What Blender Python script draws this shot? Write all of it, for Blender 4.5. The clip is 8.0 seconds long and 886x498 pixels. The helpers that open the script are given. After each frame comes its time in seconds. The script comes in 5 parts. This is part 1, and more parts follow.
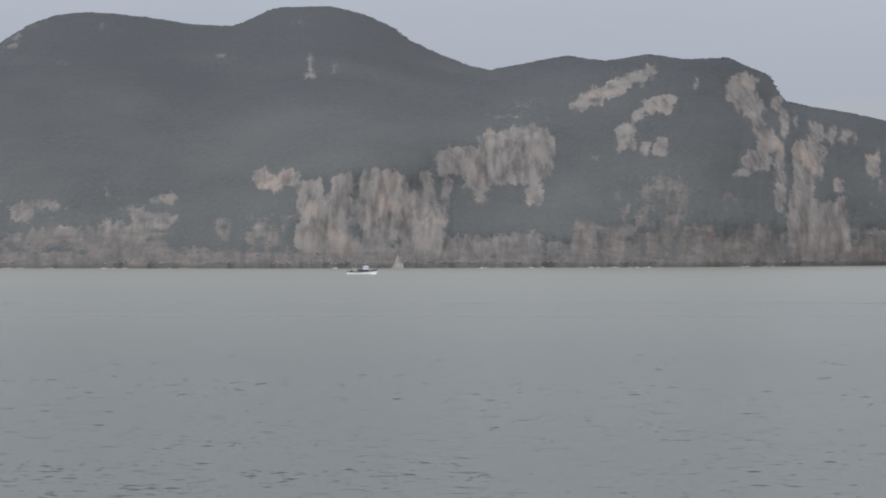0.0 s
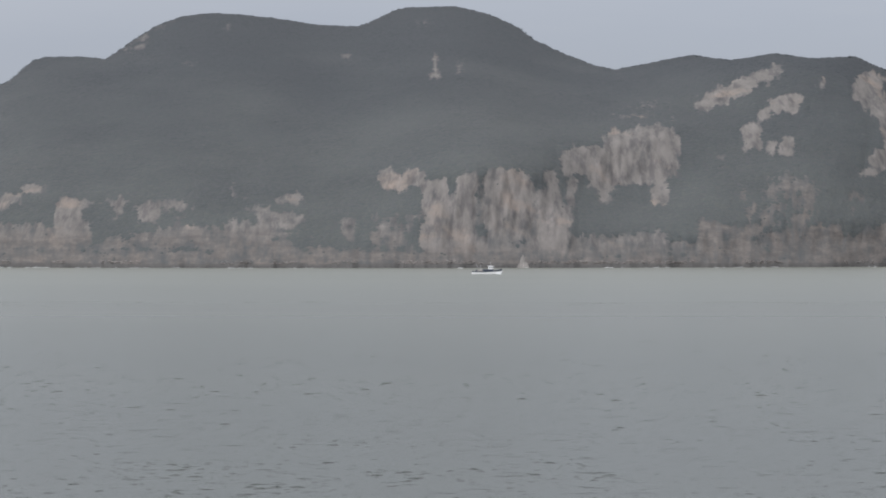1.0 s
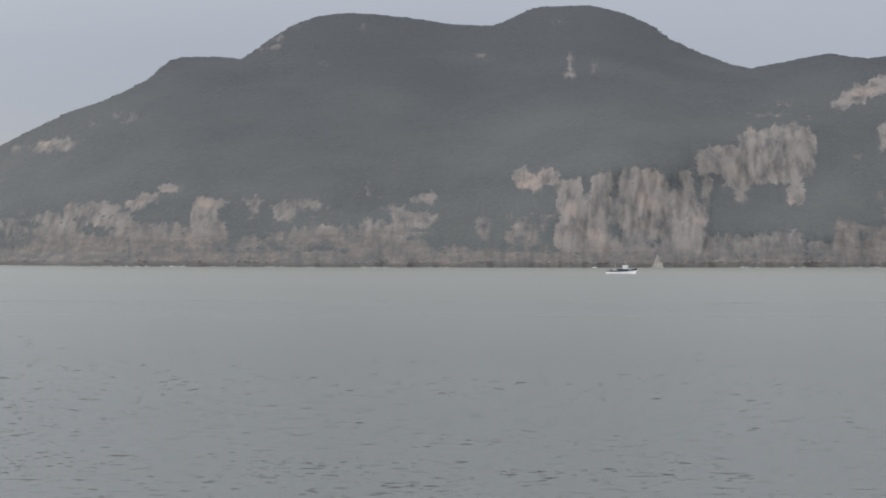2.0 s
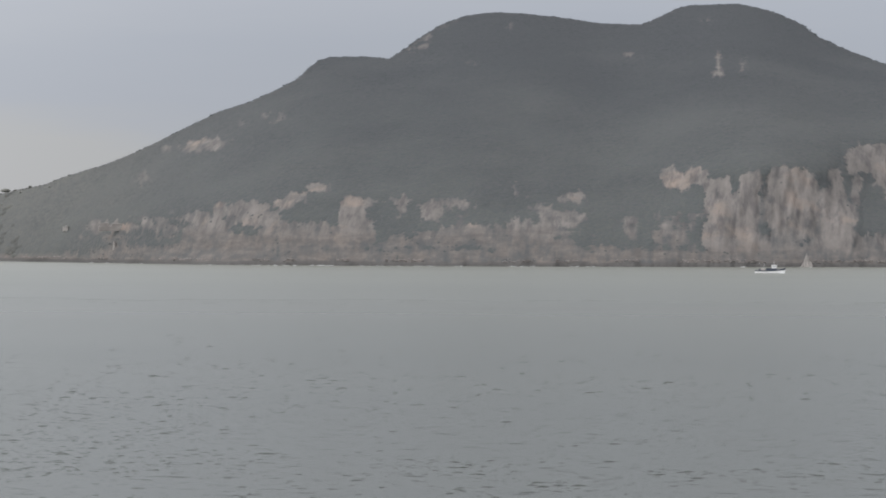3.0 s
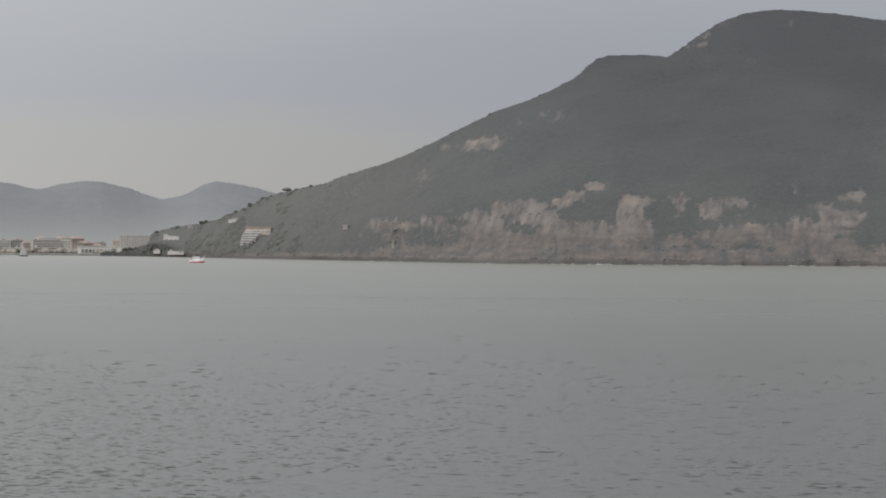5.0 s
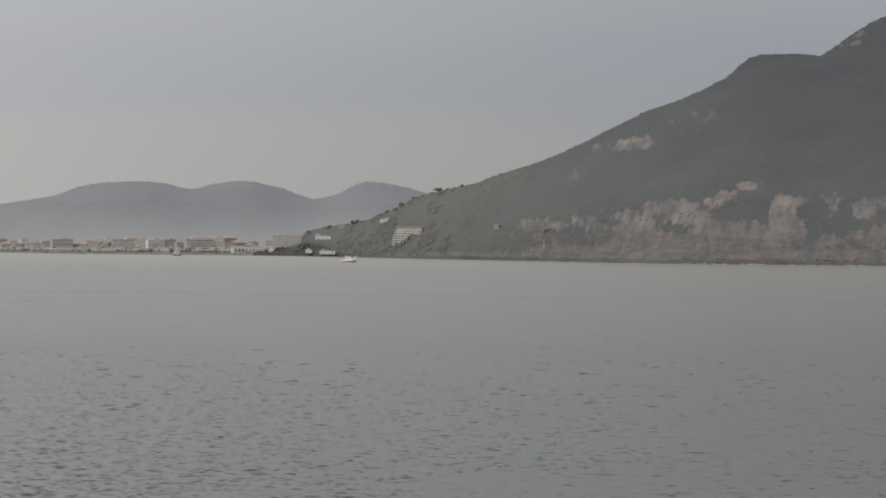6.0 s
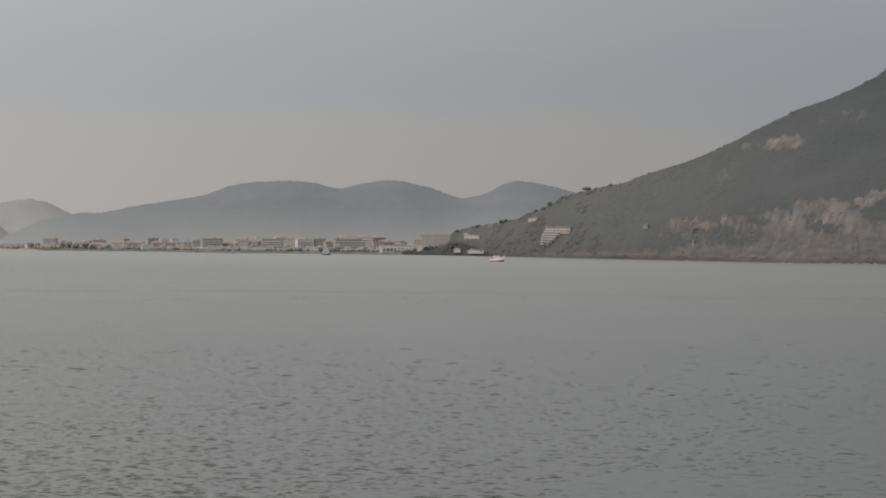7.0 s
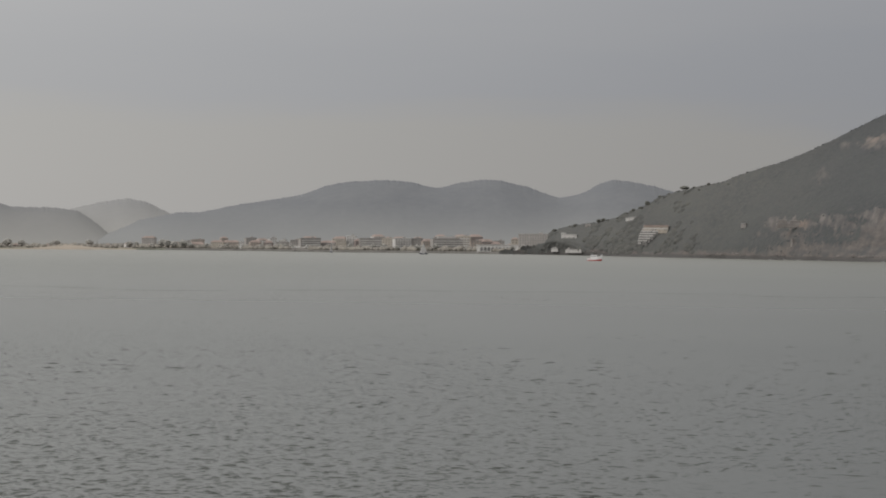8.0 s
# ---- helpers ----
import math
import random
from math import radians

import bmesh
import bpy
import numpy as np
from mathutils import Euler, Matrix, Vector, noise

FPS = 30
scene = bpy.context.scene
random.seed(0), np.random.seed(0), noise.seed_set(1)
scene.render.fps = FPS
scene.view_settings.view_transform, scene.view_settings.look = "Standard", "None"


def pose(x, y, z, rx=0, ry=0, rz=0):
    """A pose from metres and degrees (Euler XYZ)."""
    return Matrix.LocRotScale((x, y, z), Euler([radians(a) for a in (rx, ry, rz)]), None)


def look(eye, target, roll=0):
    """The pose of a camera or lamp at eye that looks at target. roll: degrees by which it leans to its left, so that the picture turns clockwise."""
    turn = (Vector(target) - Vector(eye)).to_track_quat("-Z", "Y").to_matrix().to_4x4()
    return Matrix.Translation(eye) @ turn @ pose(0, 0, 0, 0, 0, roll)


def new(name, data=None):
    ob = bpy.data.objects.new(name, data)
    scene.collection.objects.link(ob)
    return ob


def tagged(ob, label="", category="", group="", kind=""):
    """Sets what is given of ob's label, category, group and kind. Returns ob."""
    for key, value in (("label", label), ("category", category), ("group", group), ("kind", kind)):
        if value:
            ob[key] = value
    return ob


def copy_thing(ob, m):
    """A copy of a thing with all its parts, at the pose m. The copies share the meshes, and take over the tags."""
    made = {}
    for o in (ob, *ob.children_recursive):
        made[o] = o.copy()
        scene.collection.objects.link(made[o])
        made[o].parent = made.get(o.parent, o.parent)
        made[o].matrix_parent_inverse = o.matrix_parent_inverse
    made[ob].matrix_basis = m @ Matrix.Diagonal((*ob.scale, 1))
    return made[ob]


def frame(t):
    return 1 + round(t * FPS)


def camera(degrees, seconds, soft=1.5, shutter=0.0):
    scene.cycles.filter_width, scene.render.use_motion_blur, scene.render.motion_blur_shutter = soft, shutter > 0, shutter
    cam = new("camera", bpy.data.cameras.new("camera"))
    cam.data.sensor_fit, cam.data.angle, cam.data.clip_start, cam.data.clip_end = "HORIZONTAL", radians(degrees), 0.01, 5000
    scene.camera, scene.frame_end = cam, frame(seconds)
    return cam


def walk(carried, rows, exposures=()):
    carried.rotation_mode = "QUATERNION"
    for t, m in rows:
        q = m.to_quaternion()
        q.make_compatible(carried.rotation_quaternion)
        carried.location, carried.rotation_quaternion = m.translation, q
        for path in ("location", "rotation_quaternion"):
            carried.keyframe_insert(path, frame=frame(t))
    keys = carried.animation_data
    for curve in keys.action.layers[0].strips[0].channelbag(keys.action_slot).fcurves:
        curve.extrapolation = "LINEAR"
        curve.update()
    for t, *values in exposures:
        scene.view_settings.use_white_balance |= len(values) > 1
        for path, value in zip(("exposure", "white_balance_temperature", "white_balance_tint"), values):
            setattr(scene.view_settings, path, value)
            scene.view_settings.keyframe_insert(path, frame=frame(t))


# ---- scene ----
# A bay seen from a low cliff top through a long lens; the camera stands still and pans to the left.
EYE = 15.0
cam = camera(18.5, 8.0, soft=1.9)
PAN = [
    (0.0, 0.000, 0.000, 0.000), (0.5, 1.280, 0.000, 0.005), (1.0, 2.630, -0.004, 0.020), (2.5, 6.971, -0.029, 0.100),
    (3.0, 8.566, -0.040, 0.118), (3.5, 10.150, -0.048, 0.145), (4.0, 11.524, -0.060, 0.165), (4.5, 12.924, -0.074, 0.200),
    (6.0, 17.597, -0.102, 0.275), (6.5, 19.229, -0.119, 0.305), (7.0, 20.722, -0.130, 0.315), (7.5, 21.871, -0.142, 0.312),
    (8.0, 22.772, -0.156, 0.300),
]
EXPOSURES = [(0.0, 0.12, 6150, 11), (2.5, 0.1, 6250, 11), (4.5, -0.11, 6450, 11), (6.0, -0.34, 6550, 11), (8.0, -0.57, 6650, 11)]
walk(cam, [(t, pose(0, 0, EYE, 90 + pitch, -roll, yaw)) for t, yaw, pitch, roll in PAN], EXPOSURES)

# ---- sky and sun ----
SUN_AZ, SUN_EL = -150.0, 24.0
world = bpy.data.worlds.new("overcast_sky")
scene.world = world
world.use_nodes = True
wn, wl = world.node_tree.nodes, world.node_tree.links
wn.clear()


def wnode(kind, **values):
    n = wn.new(kind)
    for key, value in values.items():
        n.inputs[key].default_value = value
    return n


w_out = wn.new("ShaderNodeOutputWorld")
w_sky = wn.new("ShaderNodeTexSky")
w_sky.sky_type, w_sky.sun_disc = "NISHITA", False
w_sky.sun_elevation, w_sky.sun_rotation = radians(SUN_EL), radians(SUN_AZ)
w_sky_bg = wnode("ShaderNodeBackground", Strength=0.08)
wl.new(w_sky.outputs[0], w_sky_bg.inputs[0])
w_co = wn.new("ShaderNodeTexCoord")
w_sep = wn.new("ShaderNodeSeparateXYZ")
wl.new(w_co.outputs["Generated"], w_sep.inputs[0])
# the cloud sheet brightens from the horizon to the zenith, as an overcast sky does
w_lift = wnode("ShaderNodeMapRange")
w_lift.interpolation_type = "SMOOTHSTEP"
w_lift.inputs[1].default_value, w_lift.inputs[2].default_value = 0.05, 0.45
w_lift.inputs[3].default_value, w_lift.inputs[4].default_value = 1.0, 3.1
wl.new(w_sep.outputs["Z"], w_lift.inputs[0])
# layers of stratus near the horizon, bent and torn by noise
w_map = wn.new("ShaderNodeMapping")
w_map.inputs["Scale"].default_value = (2.2, 2.2, 14.0)
w_map.inputs["Location"].default_value = (0.4, 0.0, 0.3)
wl.new(w_co.outputs["Generated"], w_map.inputs["Vector"])
w_noise = wnode("ShaderNodeTexNoise", Scale=1.6, Detail=5.0, Roughness=0.55)
wl.new(w_map.outputs[0], w_noise.inputs["Vector"])
w_bend = wn.new("ShaderNodeMath")
w_bend.operation = "MULTIPLY_ADD"
w_bend.inputs[1].default_value = 0.08
wl.new(w_noise.outputs["Fac"], w_bend.inputs[0])
wl.new(w_sep.outputs["Z"], w_bend.inputs[2])
w_ramp = wn.new("ShaderNodeValToRGB")
STRATA = [(0.0, (0.400, 0.399, 0.402)), (0.079, (0.408, 0.408, 0.414)), (0.096, (0.374, 0.390, 0.436)), (0.116, (0.384, 0.399, 0.443)), (0.160, (0.440, 0.445, 0.470)), (0.40, (0.450, 0.447, 0.440))]
while len(w_ramp.color_ramp.elements) < len(STRATA):
    w_ramp.color_ramp.elements.new(0.5)
for e, (p, c) in zip(w_ramp.color_ramp.elements, STRATA):
    e.position, e.color = p, (*c, 1)
wl.new(w_bend.outputs[0], w_ramp.inputs[0])
# brighter and warmer towards the west, where the sun stands behind the clouds
w_west = wn.new("ShaderNodeMapRange")
w_west.interpolation_type = "SMOOTHSTEP"
w_west.inputs[1].default_value, w_west.inputs[2].default_value = -0.15, -0.75
wl.new(w_sep.outputs["X"], w_west.inputs[0])
w_tint = wn.new("ShaderNodeMix")
w_tint.data_type, w_tint.blend_type = "RGBA", "MULTIPLY"
w_tint.inputs[7].default_value = (1.80, 1.80, 1.75, 1)
wl.new(w_west.outputs[0], w_tint.inputs[0])
w_thin = wn.new("ShaderNodeMix")
w_thin.data_type = "RGBA"
w_thin.inputs[7].default_value = (0.400, 0.400, 0.405, 1)
w_share = wnode("ShaderNodeMath")
w_share.operation = "MULTIPLY"
w_share.inputs[1].default_value = 0.7
w_share.use_clamp = True
wl.new(w_west.outputs[0], w_share.inputs[0])
wl.new(w_share.outputs[0], w_thin.inputs[0])
wl.new(w_ramp.outputs[0], w_thin.inputs[6])
wl.new(w_thin.outputs[2], w_tint.inputs[6])
w_bg = wn.new("ShaderNodeBackground")
wl.new(w_tint.outputs[2], w_bg.inputs[0])
wl.new(w_lift.outputs[0], w_bg.inputs[1])
w_mix = wnode("ShaderNodeMixShader", Fac=0.9)
wl.new(w_sky_bg.outputs[0], w_mix.inputs[1])
wl.new(w_bg.outputs[0], w_mix.inputs[2])
wl.new(w_mix.outputs[0], w_out.inputs[0])

sun = new("sun", bpy.data.lights.new("sun", "SUN"))
sun.data.energy, sun.data.angle, sun.data.color = 1.5, radians(40), (1.0, 0.97, 0.94)
sun.matrix_world = look((900 * math.sin(radians(SUN_AZ)), 900 * math.cos(radians(SUN_AZ)), 900 * math.tan(radians(SUN_EL))), (0, 0, 0))


# ---- materials ----
def material(name, rough=0.9, spec=0.2, metal=0.0):
    m = bpy.data.materials.new(name)
    m.use_nodes = True
    b = m.node_tree.nodes["Principled BSDF"]
    b.inputs["Roughness"].default_value, b.inputs["Metallic"].default_value = rough, metal
    b.inputs["Specular IOR Level"].default_value = spec
    return m, m.node_tree.nodes, m.node_tree.links, b


def noise_node(nodes, links, scale, detail=4.0, stretch=(1, 1, 1), rough=0.55, turn=(0, 0, 0)):
    co, mp, nz = nodes.new("ShaderNodeTexCoord"), nodes.new("ShaderNodeMapping"), nodes.new("ShaderNodeTexNoise")
    mp.inputs["Scale"].default_value, mp.inputs["Rotation"].default_value = stretch, turn
    nz.inputs["Scale"].default_value, nz.inputs["Detail"].default_value, nz.inputs["Roughness"].default_value = scale, detail, rough
    links.new(co.outputs["Object"], mp.inputs["Vector"])
    links.new(mp.outputs[0], nz.inputs["Vector"])
    return nz.outputs["Fac"]


def ramp_node(nodes, links, fac, stops):
    r = nodes.new("ShaderNodeValToRGB")
    while len(r.color_ramp.elements) < len(stops):
        r.color_ramp.elements.new(0.5)
    for e, (p, c) in zip(r.color_ramp.elements, stops):
        e.position, e.color = p, (*c, 1)
    links.new(fac, r.inputs[0])
    return r.outputs[0]


def mix_node(nodes, links, fac, a, b, mode="MIX"):
    m = nodes.new("ShaderNodeMix")
    m.data_type, m.blend_type = "RGBA", mode
    for socket, value in ((m.inputs[0], fac), (m.inputs[6], a), (m.inputs[7], b)):
        if isinstance(value, (int, float)):
            socket.default_value = value
        elif isinstance(value, tuple):
            socket.default_value = (*value, 1)
        else:
            links.new(value, socket)
    return m.outputs[2]


def maths(nodes, links, op, a, b=0.0):
    m = nodes.new("ShaderNodeMath")
    m.operation = op
    for k, value in enumerate((a, b)):
        if isinstance(value, (int, float)):
            m.inputs[k].default_value = value
        else:
            links.new(value, m.inputs[k])
    return m.outputs[0]


def bump_node(nodes, links, bsdf, height, strength, distance):
    b = nodes.new("ShaderNodeBump")
    b.inputs["Strength"].default_value, b.inputs["Distance"].default_value = strength, distance
    links.new(height, b.inputs["Height"])
    links.new(b.outputs[0], bsdf.inputs["Normal"])
    return b


def plain(name, colour, rough=0.8, var=0.18, scale=0.5, metal=0.0, spec=0.3):
    """A painted or mineral surface with stains at two scales."""
    m, n, l, b = material(name, rough, spec, metal)
    dark = tuple(c * (1 - var) for c in colour)
    light = tuple(min(0.95, c * (1 + var * 0.7)) for c in colour)
    big = ramp_node(n, l, noise_node(n, l, scale * 0.2, 3), [(0.3, dark), (0.7, light)])
    fine = ramp_node(n, l, noise_node(n, l, scale * 3, 4), [(0.3, (0.86, 0.86, 0.86)), (0.7, (1, 1, 1))])
    l.new(mix_node(n, l, 1.0, big, fine, "MULTIPLY"), b.inputs["Base Color"])
    return m


def leaf_material(name, stops, rnd=0.5):
    m, n, l, b = material(name, 0.85, 0.15)
    geo = n.new("ShaderNodeNewGeometry")
    big = noise_node(n, l, 0.008, 4)
    fine = noise_node(n, l, 0.8, 3)
    f = maths(n, l, "ADD", maths(n, l, "MULTIPLY", geo.outputs["Random Per Island"], rnd),
              maths(n, l, "MULTIPLY", big, 1 - rnd))
    col = ramp_node(n, l, f, stops)
    shade = ramp_node(n, l, fine, [(0.3, (0.90, 0.90, 0.90)), (0.7, (1.0, 1.0, 1.0))])
    stands = ramp_node(n, l, noise_node(n, l, 0.022, 3, (0.7, 0.3, 1.5)), [(0.35, (0.91, 0.91, 0.92)), (0.65, (1.07, 1.07, 1.05))])
    col = mix_node(n, l, 1.0, col, stands, "MULTIPLY")
    # haze put into the leaf colour: paler low down, darker up the slopes
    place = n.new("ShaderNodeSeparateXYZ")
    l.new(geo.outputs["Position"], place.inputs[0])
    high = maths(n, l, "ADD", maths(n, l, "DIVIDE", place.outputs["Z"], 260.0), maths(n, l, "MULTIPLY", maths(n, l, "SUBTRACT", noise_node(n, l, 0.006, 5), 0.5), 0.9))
    slope_haze = ramp_node(n, l, high, [(0.22, (1.10, 1.09, 1.07)), (0.80, (0.70, 0.725, 0.77))])
    col = mix_node(n, l, 1.0, col, slope_haze, "MULTIPLY")
    # foliage on the western toe is lifted in colour to stand in for haze
    toe_haze = maths(n, l, "ADD", maths(n, l, "DIVIDE", place.outputs["X"], -1000.0), maths(n, l, "MULTIPLY", maths(n, l, "SUBTRACT", noise_node(n, l, 0.01, 4), 0.5), 0.25))
    col = mix_node(n, l, 1.0, col, ramp_node(n, l, toe_haze, [(0.62, (0.77, 0.77, 0.77)), (0.82, (0.96, 0.92, 0.89))]), "MULTIPLY")
    col = mix_node(n, l, 1.0, col, (1.08, 1.11, 1.14), "MULTIPLY")
    l.new(mix_node(n, l, 1.0, col, shade, "MULTIPLY"), b.inputs["Base Color"])
    return m


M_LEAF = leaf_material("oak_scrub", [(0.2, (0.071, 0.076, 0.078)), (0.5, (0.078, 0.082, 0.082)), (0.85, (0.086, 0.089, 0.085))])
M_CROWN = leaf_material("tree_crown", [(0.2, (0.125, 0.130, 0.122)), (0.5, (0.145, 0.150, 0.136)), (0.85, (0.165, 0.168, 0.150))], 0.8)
# town hedges and planes: distance haze is mixed into the leaf colours
M_TOWN_TREE = leaf_material("hazy_town_trees", [(0.2, (0.200, 0.194, 0.180)), (0.5, (0.218, 0.210, 0.193)), (0.85, (0.236, 0.226, 0.206))], 0.8)
M_PLANE = leaf_material("hazy_plane_trees", [(0.2, (0.305, 0.306, 0.298)), (0.5, (0.325, 0.326, 0.314)), (0.85, (0.345, 0.345, 0.328))], 0.8)
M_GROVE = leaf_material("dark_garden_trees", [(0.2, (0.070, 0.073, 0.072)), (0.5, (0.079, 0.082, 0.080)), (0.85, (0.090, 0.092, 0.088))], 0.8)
M_BARK = plain("bark", (0.12, 0.10, 0.08))

# limestone and scrub soil of the headland, parted by the painted-in geology attribute "rock"
M_LAND, n, l, b = material("limestone_and_scrub", 0.92, 0.15)
rock_at = n.new("ShaderNodeAttribute")
rock_at.attribute_name = "rock"
edge = noise_node(n, l, 0.10, 8, (1, 0.4, 0.5), 0.75)
rk = maths(n, l, "ADD", rock_at.outputs["Fac"], maths(n, l, "MULTIPLY", maths(n, l, "SUBTRACT", edge, 0.5), 1.9))
rk = ramp_node(n, l, rk, [(0.26, (0, 0, 0)), (0.78, (1, 1, 1))])
streak = mix_node(n, l, 0.55, noise_node(n, l, 0.13, 7, (1, 0.22, 0.16), 0.64), noise_node(n, l, 0.07, 7, (1, 0.4, 0.5), 0.62))
bed_at = n.new("ShaderNodeAttribute")
bed_at.attribute_name = "bedded"
layers = noise_node(n, l, 0.10, 5, (0.35, 0.35, 2.2), 0.6, (0.05, 0.04, 0))
streak = mix_node(n, l, bed_at.outputs["Fac"], streak, layers)
stone = ramp_node(n, l, streak, [(0.36, (0.083, 0.080, 0.080)), (0.47, (0.130, 0.120, 0.114)), (0.61, (0.170, 0.156, 0.148))])
rust = ramp_node(n, l, noise_node(n, l, 0.022, 4), [(0.55, (0, 0, 0)), (0.72, (0.7, 0.7, 0.7))])
stone = mix_node(n, l, rust, stone, (0.240, 0.190, 0.158))
lich = ramp_node(n, l, noise_node(n, l, 0.11, 6, (1.3, 0.3, 0.3), 0.6), [(0.38, (0.70, 0.71, 0.74)), (0.50, (1, 1, 1))])
stone = mix_node(n, l, 1.0, stone, lich, "MULTIPLY")
mott = ramp_node(n, l, noise_node(n, l, 0.13, 8, (0.7, 0.3, 1.6), 0.8), [(0.38, (0.72, 0.73, 0.74)), (0.62, (1.10, 1.08, 1.06))])
stone = mix_node(n, l, maths(n, l, "MULTIPLY", bed_at.outputs["Fac"], 0.72), stone, (0.126, 0.114, 0.107))
scrub = ramp_node(n, l, noise_node(n, l, 0.25, 5), [(0.3, (0.066, 0.068, 0.071)), (0.7, (0.074, 0.076, 0.078))])
stone = mix_node(n, l, bed_at.outputs["Fac"], stone, mix_node(n, l, 1.0, stone, mott, "MULTIPLY"))
ground_at, ground_xyz = n.new("ShaderNodeNewGeometry"), n.new("ShaderNodeSeparateXYZ")
l.new(ground_at.outputs["Position"], ground_xyz.inputs[0])
# scrub ground pales towards the western toe, as painted haze
soil_haze = ramp_node(n, l, maths(n, l, "ADD", maths(n, l, "DIVIDE", ground_xyz.outputs["X"], -1000.0), maths(n, l, "MULTIPLY", maths(n, l, "SUBTRACT", noise_node(n, l, 0.012, 5), 0.5), 0.3)), [(0.62, (0, 0, 0)), (0.82, (1, 1, 1))])
# the leaves' haze gradient by height, repeated in the ground colour
up_slope = maths(n, l, "ADD", maths(n, l, "DIVIDE", ground_xyz.outputs["Z"], 260.0), maths(n, l, "MULTIPLY", maths(n, l, "SUBTRACT", noise_node(n, l, 0.006, 5), 0.5), 0.9))
scrub = mix_node(n, l, 1.0, scrub, ramp_node(n, l, up_slope, [(0.22, (1.06, 1.06, 1.05)), (0.80, (0.68, 0.705, 0.75))]), "MULTIPLY")
scrub = mix_node(n, l, soil_haze, scrub, (0.094, 0.094, 0.089))
wet_at = n.new("ShaderNodeAttribute")
wet_at.attribute_name = "wet"
stone = mix_node(n, l, wet_at.outputs["Fac"], stone, (0.078, 0.075, 0.073))
scrub = mix_node(n, l, wet_at.outputs["Fac"], scrub, (0.078, 0.075, 0.073))
l.new(mix_node(n, l, rk, scrub, stone), b.inputs["Base Color"])
bump_node(n, l, b, noise_node(n, l, 0.16, 7, (1, 0.4, 0.4), 0.6), 0.35, 2.0)

M_ROCK = plain("pale_limestone", (0.235, 0.220, 0.208), 0.9, 0.3, 0.6)
M_BOULDER = plain("shore_boulders", (0.235, 0.218, 0.205), 0.9, 0.4, 0.3)
M_FOAM = plain("foam", (0.70, 0.71, 0.71), 0.7, 0.1)
M_PLAIN = plain("coastal_plain", (0.15, 0.15, 0.12), 0.95, 0.35, 0.05)
M_SAND = plain("sand", (0.33, 0.285, 0.235), 0.95, 0.15, 0.1)
M_QUAY = plain("sea_wall", (0.17, 0.165, 0.155), 0.9, 0.25, 0.2)


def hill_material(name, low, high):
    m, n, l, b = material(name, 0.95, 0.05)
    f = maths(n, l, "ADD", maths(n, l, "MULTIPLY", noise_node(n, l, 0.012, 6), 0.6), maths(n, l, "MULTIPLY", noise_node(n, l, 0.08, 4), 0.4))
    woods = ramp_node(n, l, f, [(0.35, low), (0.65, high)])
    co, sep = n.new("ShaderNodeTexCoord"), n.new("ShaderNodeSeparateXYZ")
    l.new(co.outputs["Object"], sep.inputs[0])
    # haze painted over the lower slopes as a paler colour
    low_haze = maths(n, l, "ADD", maths(n, l, "DIVIDE", sep.outputs["Z"], 125.0), maths(n, l, "MULTIPLY", maths(n, l, "SUBTRACT", noise_node(n, l, 0.006, 4), 0.5), 0.45))
    low_haze = ramp_node(n, l, low_haze, [(0.05, (1, 1, 1)), (0.62, (0, 0, 0))])
    l.new(mix_node(n, l, low_haze, woods, (high[0] * 1.30, high[1] * 1.28, high[2] * 1.22)), b.inputs["Base Color"])
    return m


# mist is put into the base colours, more of it for further hills
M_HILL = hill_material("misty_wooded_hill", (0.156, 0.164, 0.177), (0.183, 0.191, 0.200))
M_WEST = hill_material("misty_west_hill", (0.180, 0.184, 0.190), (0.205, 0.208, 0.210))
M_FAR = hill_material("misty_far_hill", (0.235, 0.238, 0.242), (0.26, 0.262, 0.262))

# sea: dull green-grey water under a light breeze, with slicks
M_SEA, n, l, b = material("sea_water", 0.29, 0.5)
b.inputs["IOR"].default_value = 1.333
gust = ramp_node(n, l, noise_node(n, l, 0.011, 4, (0.7, 1.0, 1)), [(0.40, (0.30, 0.30, 0.30)), (0.60, (1, 1, 1))])
crest = ramp_node(n, l, noise_node(n, l, 1.3, 3, (0.7, 1.3, 1)), [(0.65, (0, 0, 0)), (0.75, (1, 1, 1))])
chop = ramp_node(n, l, noise_node(n, l, 0.55, 3, (0.6, 1.3, 1)), [(0.65, (0, 0, 0)), (0.76, (1, 1, 1))])
ripple = noise_node(n, l, 2.2, 3)
wave = maths(n, l, "ADD", maths(n, l, "ADD", maths(n, l, "MULTIPLY", crest, 0.35), maths(n, l, "MULTIPLY", chop, 0.45)), maths(n, l, "MULTIPLY", ripple, 0.02))
slick = ramp_node(n, l, noise_node(n, l, 0.0042, 4, (0.4, 1.6, 1)), [(0.40, (0.35, 0.35, 0.35)), (0.55, (1, 1, 1))])
wave = maths(n, l, "MULTIPLY", maths(n, l, "MULTIPLY", wave, gust), slick)
# the breeze freshens towards the west, and a tide line runs across the bay
co, sep = n.new("ShaderNodeTexCoord"), n.new("ShaderNodeSeparateXYZ")
l.new(co.outputs["Object"], sep.inputs[0])
